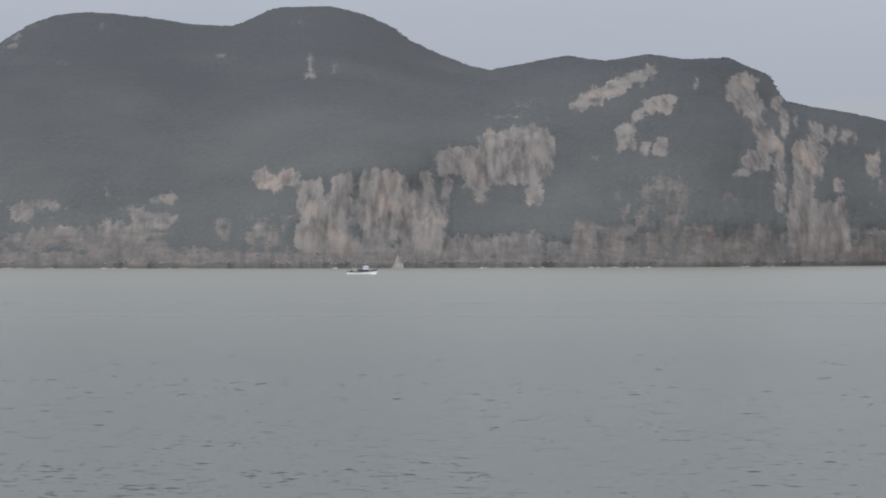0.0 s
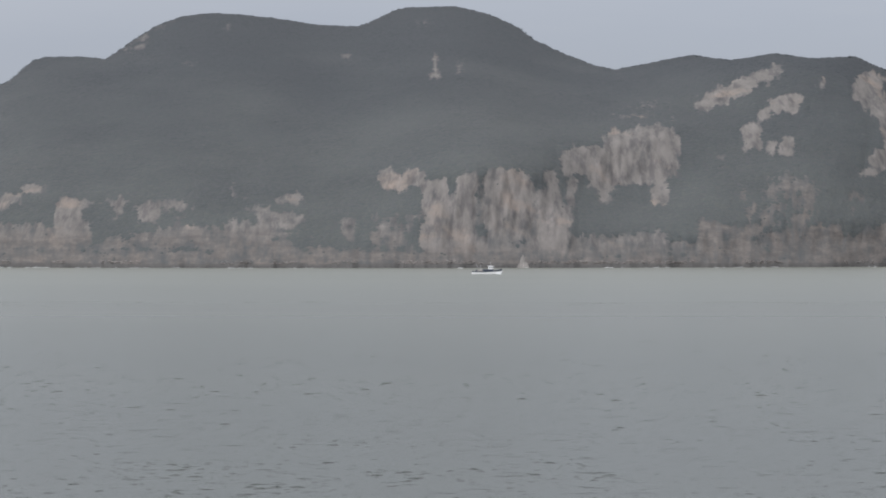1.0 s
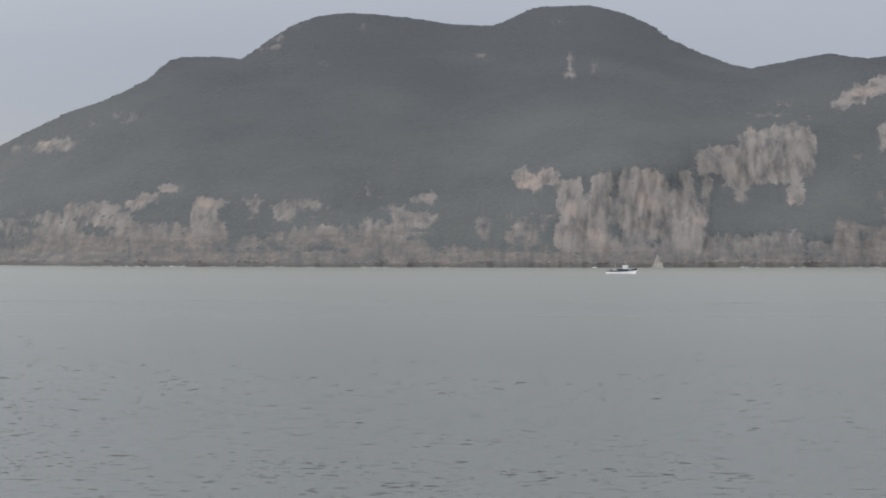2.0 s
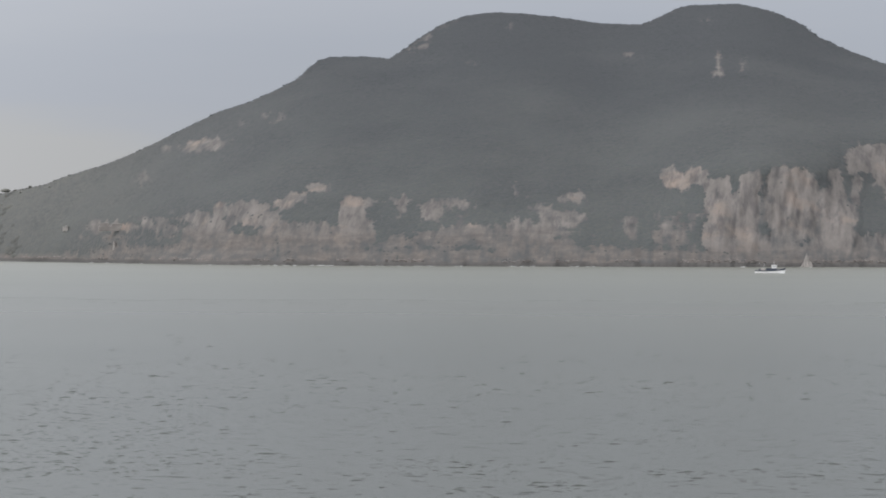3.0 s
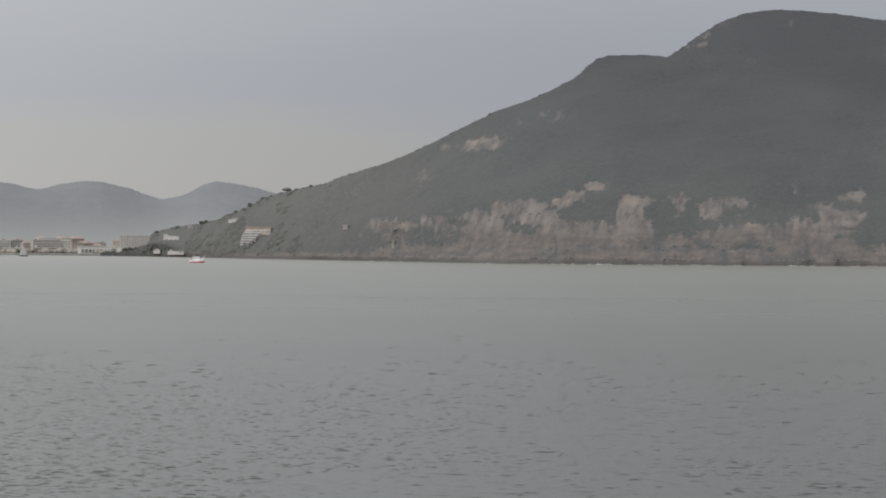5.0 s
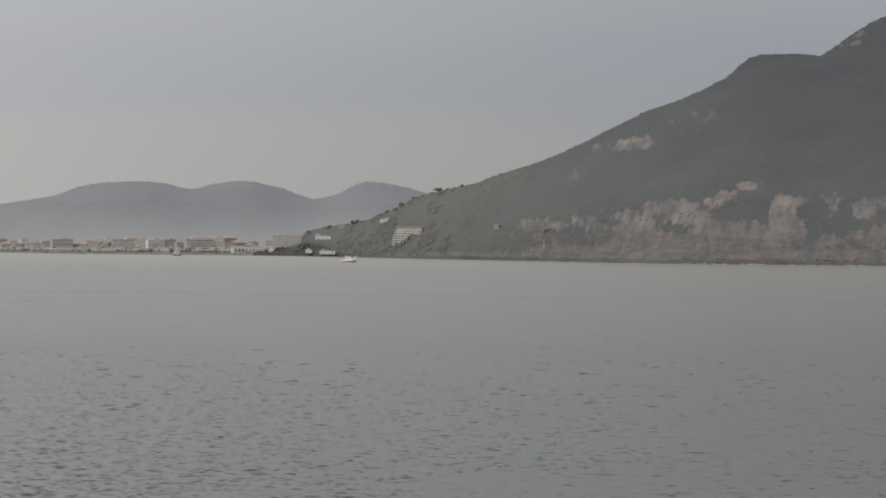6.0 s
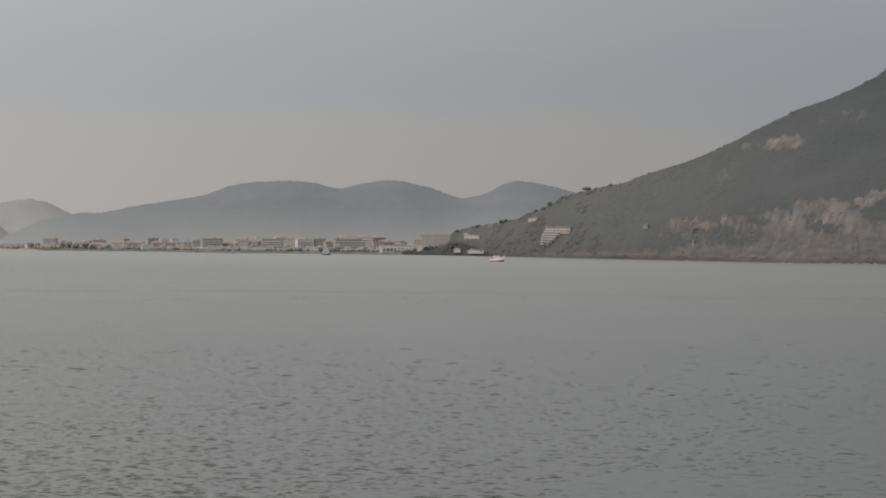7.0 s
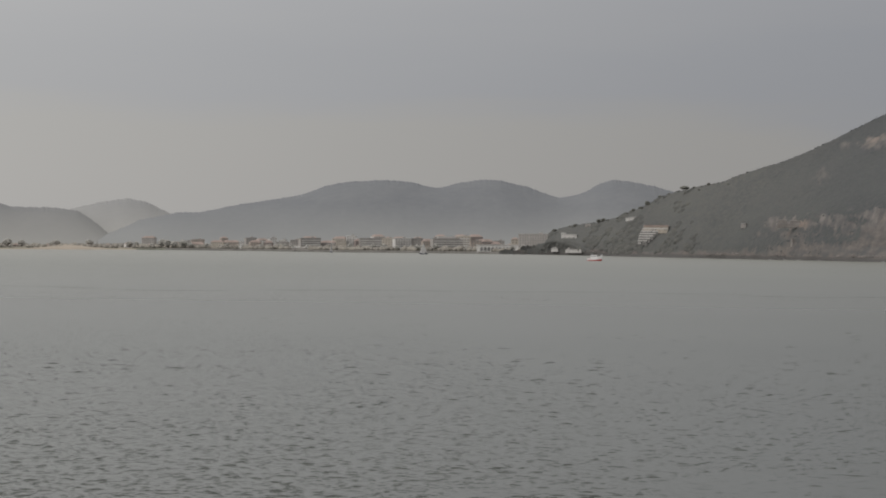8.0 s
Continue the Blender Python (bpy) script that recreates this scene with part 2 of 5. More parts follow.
# waves fade and roughness grows with distance, set to suit the camera's view
chop_fade = n.new("ShaderNodeMapRange")
chop_fade.interpolation_type = "SMOOTHSTEP"
chop_fade.inputs[1].default_value, chop_fade.inputs[2].default_value = 170.0, 460.0
chop_fade.inputs[3].default_value, chop_fade.inputs[4].default_value = 1.0, 0.16
l.new(sep.outputs["Y"], chop_fade.inputs[0])
wave = maths(n, l, "MULTIPLY", wave, chop_fade.outputs[0])
fine_chop = n.new("ShaderNodeMapRange")
fine_chop.interpolation_type = "SMOOTHSTEP"
fine_chop.inputs[1].default_value, fine_chop.inputs[2].default_value = 250.0, 1500.0
fine_chop.inputs[3].default_value, fine_chop.inputs[4].default_value = 0.26, 0.33
l.new(sep.outputs["Y"], fine_chop.inputs[0])
l.new(fine_chop.outputs[0], b.inputs["Roughness"])
# silt tint towards the far shore, with reflected sky brightness put into the colour
silt_and_sky = maths(n, l, "ADD", maths(n, l, "DIVIDE", sep.outputs["Y"], 3500.0), maths(n, l, "MULTIPLY", maths(n, l, "SUBTRACT", noise_node(n, l, 0.003, 4, (0.5, 1, 1)), 0.5), 0.26))
silt_and_sky = ramp_node(n, l, silt_and_sky, [(0.06, (0.026, 0.033, 0.0255)), (0.16, (0.048, 0.054, 0.043)), (0.30, (0.070, 0.077, 0.062)), (0.72, (0.125, 0.128, 0.106))])
l.new(silt_and_sky, b.inputs["Base Color"])
# western ripples: bounded along a camera bearing, fading with distance, fitted to the view
breeze = n.new("ShaderNodeMapRange")
breeze.interpolation_type = "SMOOTHSTEP"
breeze.inputs[1].default_value, breeze.inputs[2].default_value = 180.0, 480.0
breeze.inputs[3].default_value, breeze.inputs[4].default_value = 1.8, 0.2
l.new(sep.outputs["Y"], breeze.inputs[0])
west_bound = maths(n, l, "ADD", sep.outputs["X"], maths(n, l, "MULTIPLY", sep.outputs["Y"], 0.45))
west_bound = maths(n, l, "ADD", west_bound, maths(n, l, "MULTIPLY", maths(n, l, "SUBTRACT", noise_node(n, l, 0.02, 5), 0.5), 50.0))
west = maths(n, l, "MINIMUM", maths(n, l, "MAXIMUM", maths(n, l, "MULTIPLY", maths(n, l, "SUBTRACT", west_bound, 22.0), -0.009), 0.0), 1.0)
wave = maths(n, l, "ADD", wave, maths(n, l, "MULTIPLY", west, maths(n, l, "MULTIPLY", ramp_node(n, l, noise_node(n, l, 1.5, 4, (0.6, 1.2, 1)), [(0.60, (0, 0, 0)), (0.71, (1, 1, 1))]), breeze.outputs[0])))
wander = maths(n, l, "MULTIPLY", maths(n, l, "SUBTRACT", noise_node(n, l, 0.006, 4, (1, 0, 0)), 0.5), 260.0)
off_line = maths(n, l, "ABSOLUTE", maths(n, l, "SUBTRACT", maths(n, l, "ADD", sep.outputs["Y"], wander), 755.0))
line = maths(n, l, "MAXIMUM", maths(n, l, "SUBTRACT", 1.0, maths(n, l, "DIVIDE", off_line, 16.0)), 0.0)
line = maths(n, l, "MULTIPLY", line, ramp_node(n, l, noise_node(n, l, 0.07, 3, (0.5, 1, 1)), [(0.48, (0, 0, 0)), (0.62, (1, 1, 1))]))
wave = maths(n, l, "ADD", wave, maths(n, l, "MULTIPLY", line, noise_node(n, l, 0.5, 3)))
bump_node(n, l, b, wave, 1.0, 2.4)

# render, tiles and glass: the town's haze is muted into these colours
M_WHITE = plain("white_render", (0.58, 0.57, 0.555), 0.85, 0.12)
M_CREAM = plain("cream_render", (0.46, 0.42, 0.365), 0.85, 0.15)
M_OCHRE = plain("ochre_render", (0.37, 0.325, 0.29), 0.85, 0.15)
M_BRICK = plain("brick_facade", (0.26, 0.222, 0.208), 0.9, 0.2)
M_GREY = plain("grey_render", (0.345, 0.328, 0.312), 0.85, 0.15)
M_TILE = plain("clay_tiles", (0.31, 0.250, 0.225), 0.9, 0.25)
M_SLATE = plain("grey_roofing", (0.24, 0.235, 0.23), 0.8, 0.2)
M_GLASS = plain("window_glass", (0.215, 0.215, 0.215), 0.15, 0.2, spec=0.5)
M_HULL_W = plain("white_hull_paint", (0.80, 0.80, 0.80), 0.4, 0.08)
M_HULL_D = plain("dark_hull_paint", (0.05, 0.06, 0.08), 0.4, 0.2)
M_HULL_R = plain("red_hull_paint", (0.44, 0.05, 0.03), 0.4, 0.15)
M_METAL = plain("grey_steel", (0.45, 0.45, 0.46), 0.45, 0.1, metal=0.6)
M_SAIL = plain("sailcloth", (0.44, 0.435, 0.43), 0.8, 0.08)


# ---- building helpers ----
def lattice(ix, iy, seed):
    h = (ix * 374761393 + iy * 668265263 + seed * 974634777) & 0x7FFFFFFF
    h = ((h ^ (h >> 13)) * 1274126177) & 0x7FFFFFFF
    return ((h ^ (h >> 16)) & 0xFFFF) / 65535.0


def value_noise(x, y, seed=0):
    x0, y0 = np.floor(x), np.floor(y)
    fx, fy = x - x0, y - y0
    fx, fy = fx * fx * (3 - 2 * fx), fy * fy * (3 - 2 * fy)
    ix, iy = x0.astype(np.int64), y0.astype(np.int64)
    a, b_ = lattice(ix, iy, seed), lattice(ix + 1, iy, seed)
    c, d = lattice(ix, iy + 1, seed), lattice(ix + 1, iy + 1, seed)
    return (a * (1 - fx) + b_ * fx) * (1 - fy) + (c * (1 - fx) + d * fx) * fy


def fbm(x, y, seed=0, octaves=4):
    """Cloud noise from -1 to 1."""
    total, amp, norm = 0.0, 1.0, 0.0
    for k in range(octaves):
        total = total + amp * (2 * value_noise(x * 2 ** k + 17.3 * k, y * 2 ** k - 9.1 * k, seed + k) - 1)
        norm += amp
        amp *= 0.5
    return total / norm


def smooth_rows(f, width, axis):
    kernel = np.hanning(width + 2)[1:-1]
    kernel /= kernel.sum()
    pad = [(0, 0)] * f.ndim
    pad[axis] = (width // 2, width // 2)
    g = np.pad(f, pad, mode="edge")
    return np.apply_along_axis(lambda v: np.convolve(v, kernel, "valid"), axis, g)


def sheet_object(name, grid, mat, attrs=None, parent=None):
    """A grid of points (columns, rows, 3) as one smooth mesh."""
    n_c, n_r = grid.shape[:2]
    idx = np.arange(n_c * n_r).reshape(n_c, n_r)
    quads = np.stack([idx[:-1, :-1], idx[1:, :-1], idx[1:, 1:], idx[:-1, 1:]], -1).reshape(-1, 4)
    return numpy_object(name, grid.reshape(-1, 3), quads, mat, attrs, parent)


def numpy_object(name, verts, faces, mat, attrs=None, parent=None, smooth=True):
    me = bpy.data.meshes.new(name)
    k = faces.shape[1]
    me.vertices.add(len(verts))
    me.vertices.foreach_set("co", np.ascontiguousarray(verts, dtype=np.float32).ravel())
    me.loops.add(faces.size)
    me.loops.foreach_set("vertex_index", np.ascontiguousarray(faces, dtype=np.int32).ravel())
    me.polygons.add(len(faces))
    me.polygons.foreach_set("loop_start", np.arange(0, faces.size, k, dtype=np.int32))
    me.polygons.foreach_set("use_smooth", np.full(len(faces), smooth))
    for key, value in (attrs or {}).items():
        at = me.attributes.new(key, "FLOAT", "POINT")
        at.data.foreach_set("value", np.ascontiguousarray(value, dtype=np.float32).ravel())
    me.update(calc_edges=True)
    me.validate()
    me.materials.append(mat)
    ob = new(name, me)
    ob.parent = parent
    return ob


def part(name, bm, mat, parent=None, label="", smooth=False):
    me = bpy.data.meshes.new(name)
    bmesh.ops.recalc_face_normals(bm, faces=bm.faces)
    bm.to_mesh(me)
    bm.free()
    me.materials.append(mat)
    for p in me.polygons:
        p.use_smooth = smooth
    ob = new(name, me)
    ob.parent = parent
    return tagged(ob, label)


def box(w, d, h, x=0.0, y=0.0, z=0.0, bevel=0.0, bm=None):
    """A box that stands on z, centred on x and y."""
    bm = bm or bmesh.new()
    made = bmesh.ops.create_cube(bm, size=1, matrix=Matrix.Translation((x, y, z + h / 2)) @ Matrix.Diagonal((w, d, h, 1)))
    if bevel:
        edges = list({e for v in made["verts"] for e in v.link_edges})
        bmesh.ops.bevel(bm, geom=edges, offset=bevel, segments=1, affect="EDGES")
    return bm


def rod(a, b_, r1, r2=None, sides=8):
    bm = bmesh.new()
    a, b_ = Vector(a), Vector(b_)
    turn = (b_ - a).to_track_quat("Z", "Y").to_matrix().to_4x4()
    bmesh.ops.create_cone(bm, cap_ends=True, segments=sides, radius1=r1, radius2=r1 if r2 is None else r2, depth=(b_ - a).length,
                          matrix=Matrix.Translation((a + b_) / 2) @ turn)
    return bm


def thing(name, m, label, category, group=""):
    ob = new(name)
    ob.matrix_world = m
    return tagged(ob, label, category, group)


def spot(az, r, z=0.0, turn=0.0):
    """A pose at a bearing (degrees to the right of the first view) and a distance; its -y side faces the bay."""
    return pose(r * math.sin(radians(az)), r * math.cos(radians(az)), z, 0, 0, -az + turn)


def bearing(az, el, r):
    a, e = np.radians(az), np.radians(el)
    return np.stack([r * np.sin(a), r * np.cos(a), EYE + r * np.tan(e)], -1)


_bm = bmesh.new()
bmesh.ops.create_icosphere(_bm, subdivisions=1, radius=1)
ICO_V = np.array([v.co[:] for v in _bm.verts])
ICO_F = np.array([[v.index for v in f.verts] for f in _bm.faces])
_bm.free()
rng = np.random.default_rng(7)


def clumps(centres, radii, flat=0.8, rough=0.28, axes=None):
    """Uneven leaf clumps round the centres, upright or along the given axes: points and triangles."""
    k, m = len(centres), len(ICO_V)
    v = ICO_V[None] * (1 + rough * rng.uniform(-1, 1, (k, m, 1)))
    turn = rng.uniform(0, 2 * np.pi, k)
    c, s = np.cos(turn)[:, None], np.sin(turn)[:, None]
    x, y = v[..., 0] * c - v[..., 1] * s, v[..., 0] * s + v[..., 1] * c
    v = np.stack([x * rng.uniform(0.8, 1.3, (k, 1)), y * rng.uniform(0.8, 1.3, (k, 1)), v[..., 2] * flat * rng.uniform(0.75, 1.25, (k, 1))], -1)
    if axes is not None:
        side = np.cross(axes, np.array([0.3, 0.9, 0.1]))
        side /= np.linalg.norm(side, axis=1)[:, None]
        ahead = np.cross(axes, side)
        v = v[..., :1] * side[:, None] + v[..., 1:2] * ahead[:, None] + v[..., 2:] * axes[:, None]
    v = v * radii[:, None, None] + centres[:, None, :]
    f = ICO_F[None] + (np.arange(k) * m)[:, None, None]
    return v.reshape(-1, 3), f.reshape(-1, 3)


def domes(centres, radii, high, axes):
    """Shallow leafy mounds whose rims are sunk in the slope: points and triangles."""
    k, m = len(centres), 7
    a = np.arange(m) * 2 * np.pi / m
    turn = rng.uniform(0, 2 * np.pi, (k, 1))
    side = np.cross(axes, np.array([0.3, 0.9, 0.1]))
    side /= np.linalg.norm(side, axis=1)[:, None]
    ahead = np.cross(axes, side)
    v = np.zeros((k, 2 * m + 1, 3))
    v[:, 0, 2] = high * rng.uniform(0.8, 1.2, k)
    for ring, (far, z) in enumerate(((0.55, 0.72), (1.0, -0.25))):
        reach = far * rng.uniform(0.8, 1.25, (k, m))
        v[:, 1 + ring * m:1 + (ring + 1) * m, 0] = reach * np.cos(a[None] + turn)
        v[:, 1 + ring * m:1 + (ring + 1) * m, 1] = reach * np.sin(a[None] + turn)
        v[:, 1 + ring * m:1 + (ring + 1) * m, 2] = z * high * (1 if ring else rng.uniform(0.75, 1.2, (k, m)))
    v = v[..., :1] * side[:, None] + v[..., 1:2] * ahead[:, None] + v[..., 2:] * axes[:, None]
    v = v * radii[:, None, None] + centres[:, None]
    q = np.arange(m)
    p = (q + 1) % m
    f = np.concatenate([np.stack([0 * q, 1 + q, 1 + p], -1), np.stack([1 + q, 1 + m + q, 1 + m + p], -1), np.stack([1 + q, 1 + m + p, 1 + p], -1)])
    return v.reshape(-1, 3), (f[None] + (np.arange(k) * (2 * m + 1))[:, None, None]).reshape(-1, 3)


# ---- sea ----
SHORE = np.array([
    (-36.0, -0.205), (-31.2, -0.205), (-30.0, -0.203), (-28.8, -0.206), (-27.0, -0.215), (-25.2, -0.236), (-22.9, -0.248),
    (-20.5, -0.264), (-18.7, -0.300), (-16.3, -0.335), (-13.3, -0.385), (-9.0, -0.402), (-4.0, -0.408), (0.2, -0.398),
    (5.0, -0.382), (9.25, -0.345), (15.0, -0.320),
])


def shore_range(az):
    e = np.interp(az, SHORE[:, 0], SHORE[:, 1])
    return EYE / np.tan(np.radians(-e))


c_x = np.linspace(-7000, 7000, 29)
sea = np.stack(np.meshgrid(c_x, c_x, indexing="ij") + [np.zeros((29, 29))], -1)
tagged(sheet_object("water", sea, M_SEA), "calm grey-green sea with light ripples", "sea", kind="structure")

# wavelets: short steep crests turned to show dark faces to the camera and enlarged with distance, thicker in gusts and
# towards the west
n_k = 40000
k_az = np.radians(rng.uniform(-33, 10.5, n_k))
k_dip = np.radians(5.7 * rng.random(n_k) ** 0.68)
k_r = EYE / np.tan(np.maximum(k_dip, radians(0.9)))
k_x, k_y = k_r * np.sin(k_az), k_r * np.cos(k_az)
gusts = fbm(k_x / 34, k_y / 60, 301, 4) + 0.7 * fbm(k_x / 6, k_y / 10, 307, 3)
westward = np.clip((-8.5 - np.degrees(k_az) + 5 * fbm(k_x / 50, k_y / 80, 311, 3)) / 21, 0, 1)
keep = (rng.random(n_k) < (0.20 + 0.35 * westward ** 1.2) * np.clip(k_dip / radians(4.0), 0.4, 1)) & (gusts > 0.06 - 0.2 * westward)
keep = (keep | (rng.random(n_k) < 0.035)) & (k_dip > radians(0.9))
k_x, k_y, k_r = k_x[keep], k_y[keep], k_r[keep]
# the tide line, in broken dashes
t_a = rng.uniform(-33, 10, 2000)
t_a = np.radians(t_a[fbm(t_a * 1.1, t_a * 0, 331, 4) > 0.05])
t_r = 755 + 90 * fbm(np.degrees(t_a) * 0.35, t_a * 0 + 4, 337, 3) + rng.normal(0, 9, len(t_a))
k_x, k_y, k_r = np.concatenate([k_x, t_r * np.sin(t_a)]), np.concatenate([k_y, t_r * np.cos(t_a)]), np.concatenate([k_r, t_r])
n_k = len(k_x)
k_len = rng.uniform(0.12, 0.38, n_k) * np.where(rng.random(n_k) < 0.15, 1.8, 1.0) * np.clip(k_r / 260, 0.9, 1.5)
k_high = k_len * rng.uniform(0.055, 0.115, n_k) * np.clip(330 / k_r, 0.45, 1)
k_turn = -np.arctan2(k_x, k_y) + rng.normal(0, 0.22, n_k)
SPAN = np.linspace(-1, 1, 7)
w_v = np.zeros((n_k, 7, 3, 3))
for j, (ahead, share) in enumerate(((-1.5, -0.12), (0.0, 1.0), (3.0, -0.12))):
    bow = (1 - SPAN ** 2) ** 1.3
    lx = SPAN[None] * k_len[:, None]
    ly = ahead * k_high[:, None] * bow[None] - 0.25 * k_len[:, None] * SPAN[None] ** 2 + 0.12 * k_len[:, None] * rng.uniform(-1, 1, (n_k, 1)) * SPAN[None]
    c, s = np.cos(k_turn)[:, None], np.sin(k_turn)[:, None]
    w_v[:, :, j, 0] = k_x[:, None] + c * lx - s * ly
    w_v[:, :, j, 1] = k_y[:, None] + s * lx + c * ly
    w_v[:, :, j, 2] = k_high[:, None] * (share * bow[None] - 0.02)
ids = np.arange(21).reshape(7, 3)
quad = np.stack([ids[:-1, :-1], ids[1:, :-1], ids[1:, 1:], ids[:-1, 1:]], -1).reshape(-1, 4)
quad = (quad[None] + (np.arange(n_k) * 21)[:, None, None]).reshape(-1, 4)
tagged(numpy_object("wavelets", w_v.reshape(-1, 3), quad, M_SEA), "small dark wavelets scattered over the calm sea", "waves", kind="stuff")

# ---- headland ----
RIDGE_WEST = np.array([
    (-21.6, -0.25), (-21.1, -0.15), (-20.75, -0.10), (-20.6, 0.0), (-20.5, 0.20), (-20.35, 0.28), (-20.0, 0.35), (-19.5, 0.43), (-19.1, 0.52), (-18.6, 0.74),
    (-18.2, 0.96), (-17.9, 1.06), (-17.5, 1.16), (-16.9, 1.28), (-16.4, 1.48), (-15.6, 1.72), (-15.1, 1.93), (-14.5, 2.22),
    (-13.3, 2.82), (-12.6, 3.05), (-11.7, 3.48), (-11.2, 3.91), (-10.95, 3.99), (-10.1, 4.00), (-9.7, 3.95), (-9.2, 4.29),
])
RIDGE_EAST = np.array([
    (-8.65, 4.66), (-8.1, 4.86), (-7.5, 4.935), (-6.9, 4.905), (-6.1, 4.825), (-5.3, 4.70), (-4.4, 4.67), (-4.1, 4.79), (-3.7, 4.99),
    (-3.4, 5.07), (-2.4, 5.095), (-1.7, 4.935), (-1.1, 4.68), (-0.76, 4.41), (-0.17, 4.13), (0.55, 3.85), (1.0, 3.76), (1.6, 3.88),
    (2.6, 4.06), (3.4, 3.94), (4.35, 4.085), (5.05, 3.97), (6.0, 4.00), (6.12, 3.93), (6.82, 3.63), (7.06, 3.24), (7.17, 3.08),
    (7.76, 2.96), (8.46, 2.84), (9.25, 2.66), (10.8, 2.2), (12.5, 1.4), (14.2, 0.0), (15.0, -0.3),
])
RIDGE = np.concatenate([RIDGE_WEST, RIDGE_EAST])
DEPTH = np.array([
    (-21.6, 30), (-19.0, 150), (-16.0, 330), (-12.0, 560), (-8.0, 850), (-3.0, 950), (1.0, 720), (3.5, 480), (6.2, 360),
    (7.0, 300), (7.4, 340), (9.3, 360), (15.0, 60),
])
# bare limestone faces: bearing, height angle, half width, half height, lean, all in degrees, and the share of bare stone
SCAR_ROCK = [
    (3.57, 3.37, 0.9, 0.18, 24, 1), (4.56, 3.03, 0.33, 0.2, 8, 1), (4.1, 2.82, 0.17, 0.17, 0, 1), (3.84, 2.38, 0.21, 0.3, 0, 1), (4.24, 2.1, 0.11, 0.15, 0, 0.8), (4.56, 2.15, 0.13, 0.2, 0, 0.9),
    (5.29, 3.43, 0.07, 0.15, 0, 0.65), (3.22, 1.94, 0.1, 0.08, 0, 0.65), (3.17, 1.7, 0.14, 0.05, 0, 0.6),
]
CAPE_ROCK = [
    (6.28, 3.34, 0.31, 0.33, 0, 1), (6.44, 2.97, 0.36, 0.2, -30, 1), (6.64, 2.62, 0.13, 0.18, 0, 1), (6.79, 2.27, 0.24, 0.26, 0, 1), (6.58, 1.87, 0.33, 0.22, 12, 1), (6.3, 1.6, 0.19, 0.08, 0, 1),
    (6.98, 3.03, 0.13, 0.14, -20, 0.9), (7.16, 2.62, 0.09, 0.32, 0, 1), (7.37, 2.68, 0.06, 0.16, 0, 0.75), (7.06, 1.54, 0.1, 0.74, 0, 1), (7.66, 1.84, 0.35, 0.43, 0, 1), (7.79, 2.45, 0.19, 0.22, 0, 1),
    (8.13, 2.32, 0.1, 0.25, 0, 0.8), (8.4, 2.35, 0.11, 0.17, 0, 0.75), (8.61, 2.25, 0.05, 0.15, 0, 0.8),
]
PILLAR_ROCK = [
    (7.52, 0.58, 0.32, 0.94, 0, 1), (7.98, 0.32, 0.22, 0.64, 0, 1), (8.3, 0.45, 0.21, 0.64, 0, 1), (8.28, 1.33, 0.12, 0.14, 0, 1), (8.99, 1.77, 0.15, 0.3, 0, 0.8), (9.12, 1.32, 0.06, 0.15, 0, 0.75),
    (9.04, 0.87, 0.08, 0.07, 0, 0.7), (8.93, 0.07, 0.42, 0.45, 0, 0.62),
]
TALUS_ROCK = [
    (4.63, 0.65, 0.64, 0.97, 0, 0.43), (4.2, 0.12, 1.87, 0.43, 0, 0.5), (4.66, 1.37, 0.54, 0.22, 0, 0.52), (4.86, 0.88, 0.33, 0.33, 0, 0.5), (3.67, 1.15, 0.08, 0.2, 0, 0.67), (3.82, 0.75, 0.15, 0.2, 0, 0.64),
    (3.03, 0.35, 0.33, 0.33, 0, 0.61), (6.03, 1.08, 0.24, 0.13, 0, 0.64), (5.95, 0.77, 0.12, 0.22, 0, 0.55), (6.52, 0.12, 0.47, 0.43, 0, 0.61), (3.93, 0.05, 0.6, 0.37, 0, 0.59), (5.33, 0.12, 0.47, 0.43, 0, 0.64),
    (3.33, -0.17, 1, 0.15, 0, 0.68), (5.66, -0.2, 1.34, 0.15, 0, 0.67),
]
CLIFF_ROCK = [
    (-1.49, 0.58, 1.56, 0.71, 0, 0.72), (-3.67, 1.4, 0.31, 0.2, -38, 0.9), (-3.24, 1.51, 0.24, 0.19, 0, 1), (-2.78, 1.06, 0.33, 0.44, 0, 1), (-2.51, 0.38, 0.6, 0.54, 0, 0.9), (-2.09, 1.19, 0.22, 0.45, 0, 1),
    (-1.26, 0.99, 0.57, 0.71, 0, 1), (-1.21, 0.39, 0.5, 0.2, 0, 0.8), (-0.33, 0.42, 0.39, 0.5, 0, 1), (-0.34, 1.24, 0.14, 0.41, 0, 1), (0.06, 1.2, 0.12, 0.34, 0, 0.9),
]
UPPER_ROCK = [
    (0.37, 1.84, 0.5, 0.31, 0, 1), (0.75, 1.47, 0.29, 0.23, 0, 1), (1.14, 1.94, 0.39, 0.58, 0, 1), (1.77, 2.27, 0.55, 0.34, 0, 1), (1.71, 1.7, 0.5, 0.35, 0, 1), (2.14, 1.98, 0.23, 0.48, 0, 1),
    (0.77, 1.18, 0.16, 0.23, 0, 1), (1.91, 1.16, 0.18, 0.26, 0, 1), (1.23, 2.8, 0.31, 0.04, 0, 0.55), (1.66, 3.01, 0.36, 0.08, 0, 0.6), (2.17, 2.82, 0.06, 0.16, 0, 0.6),
]
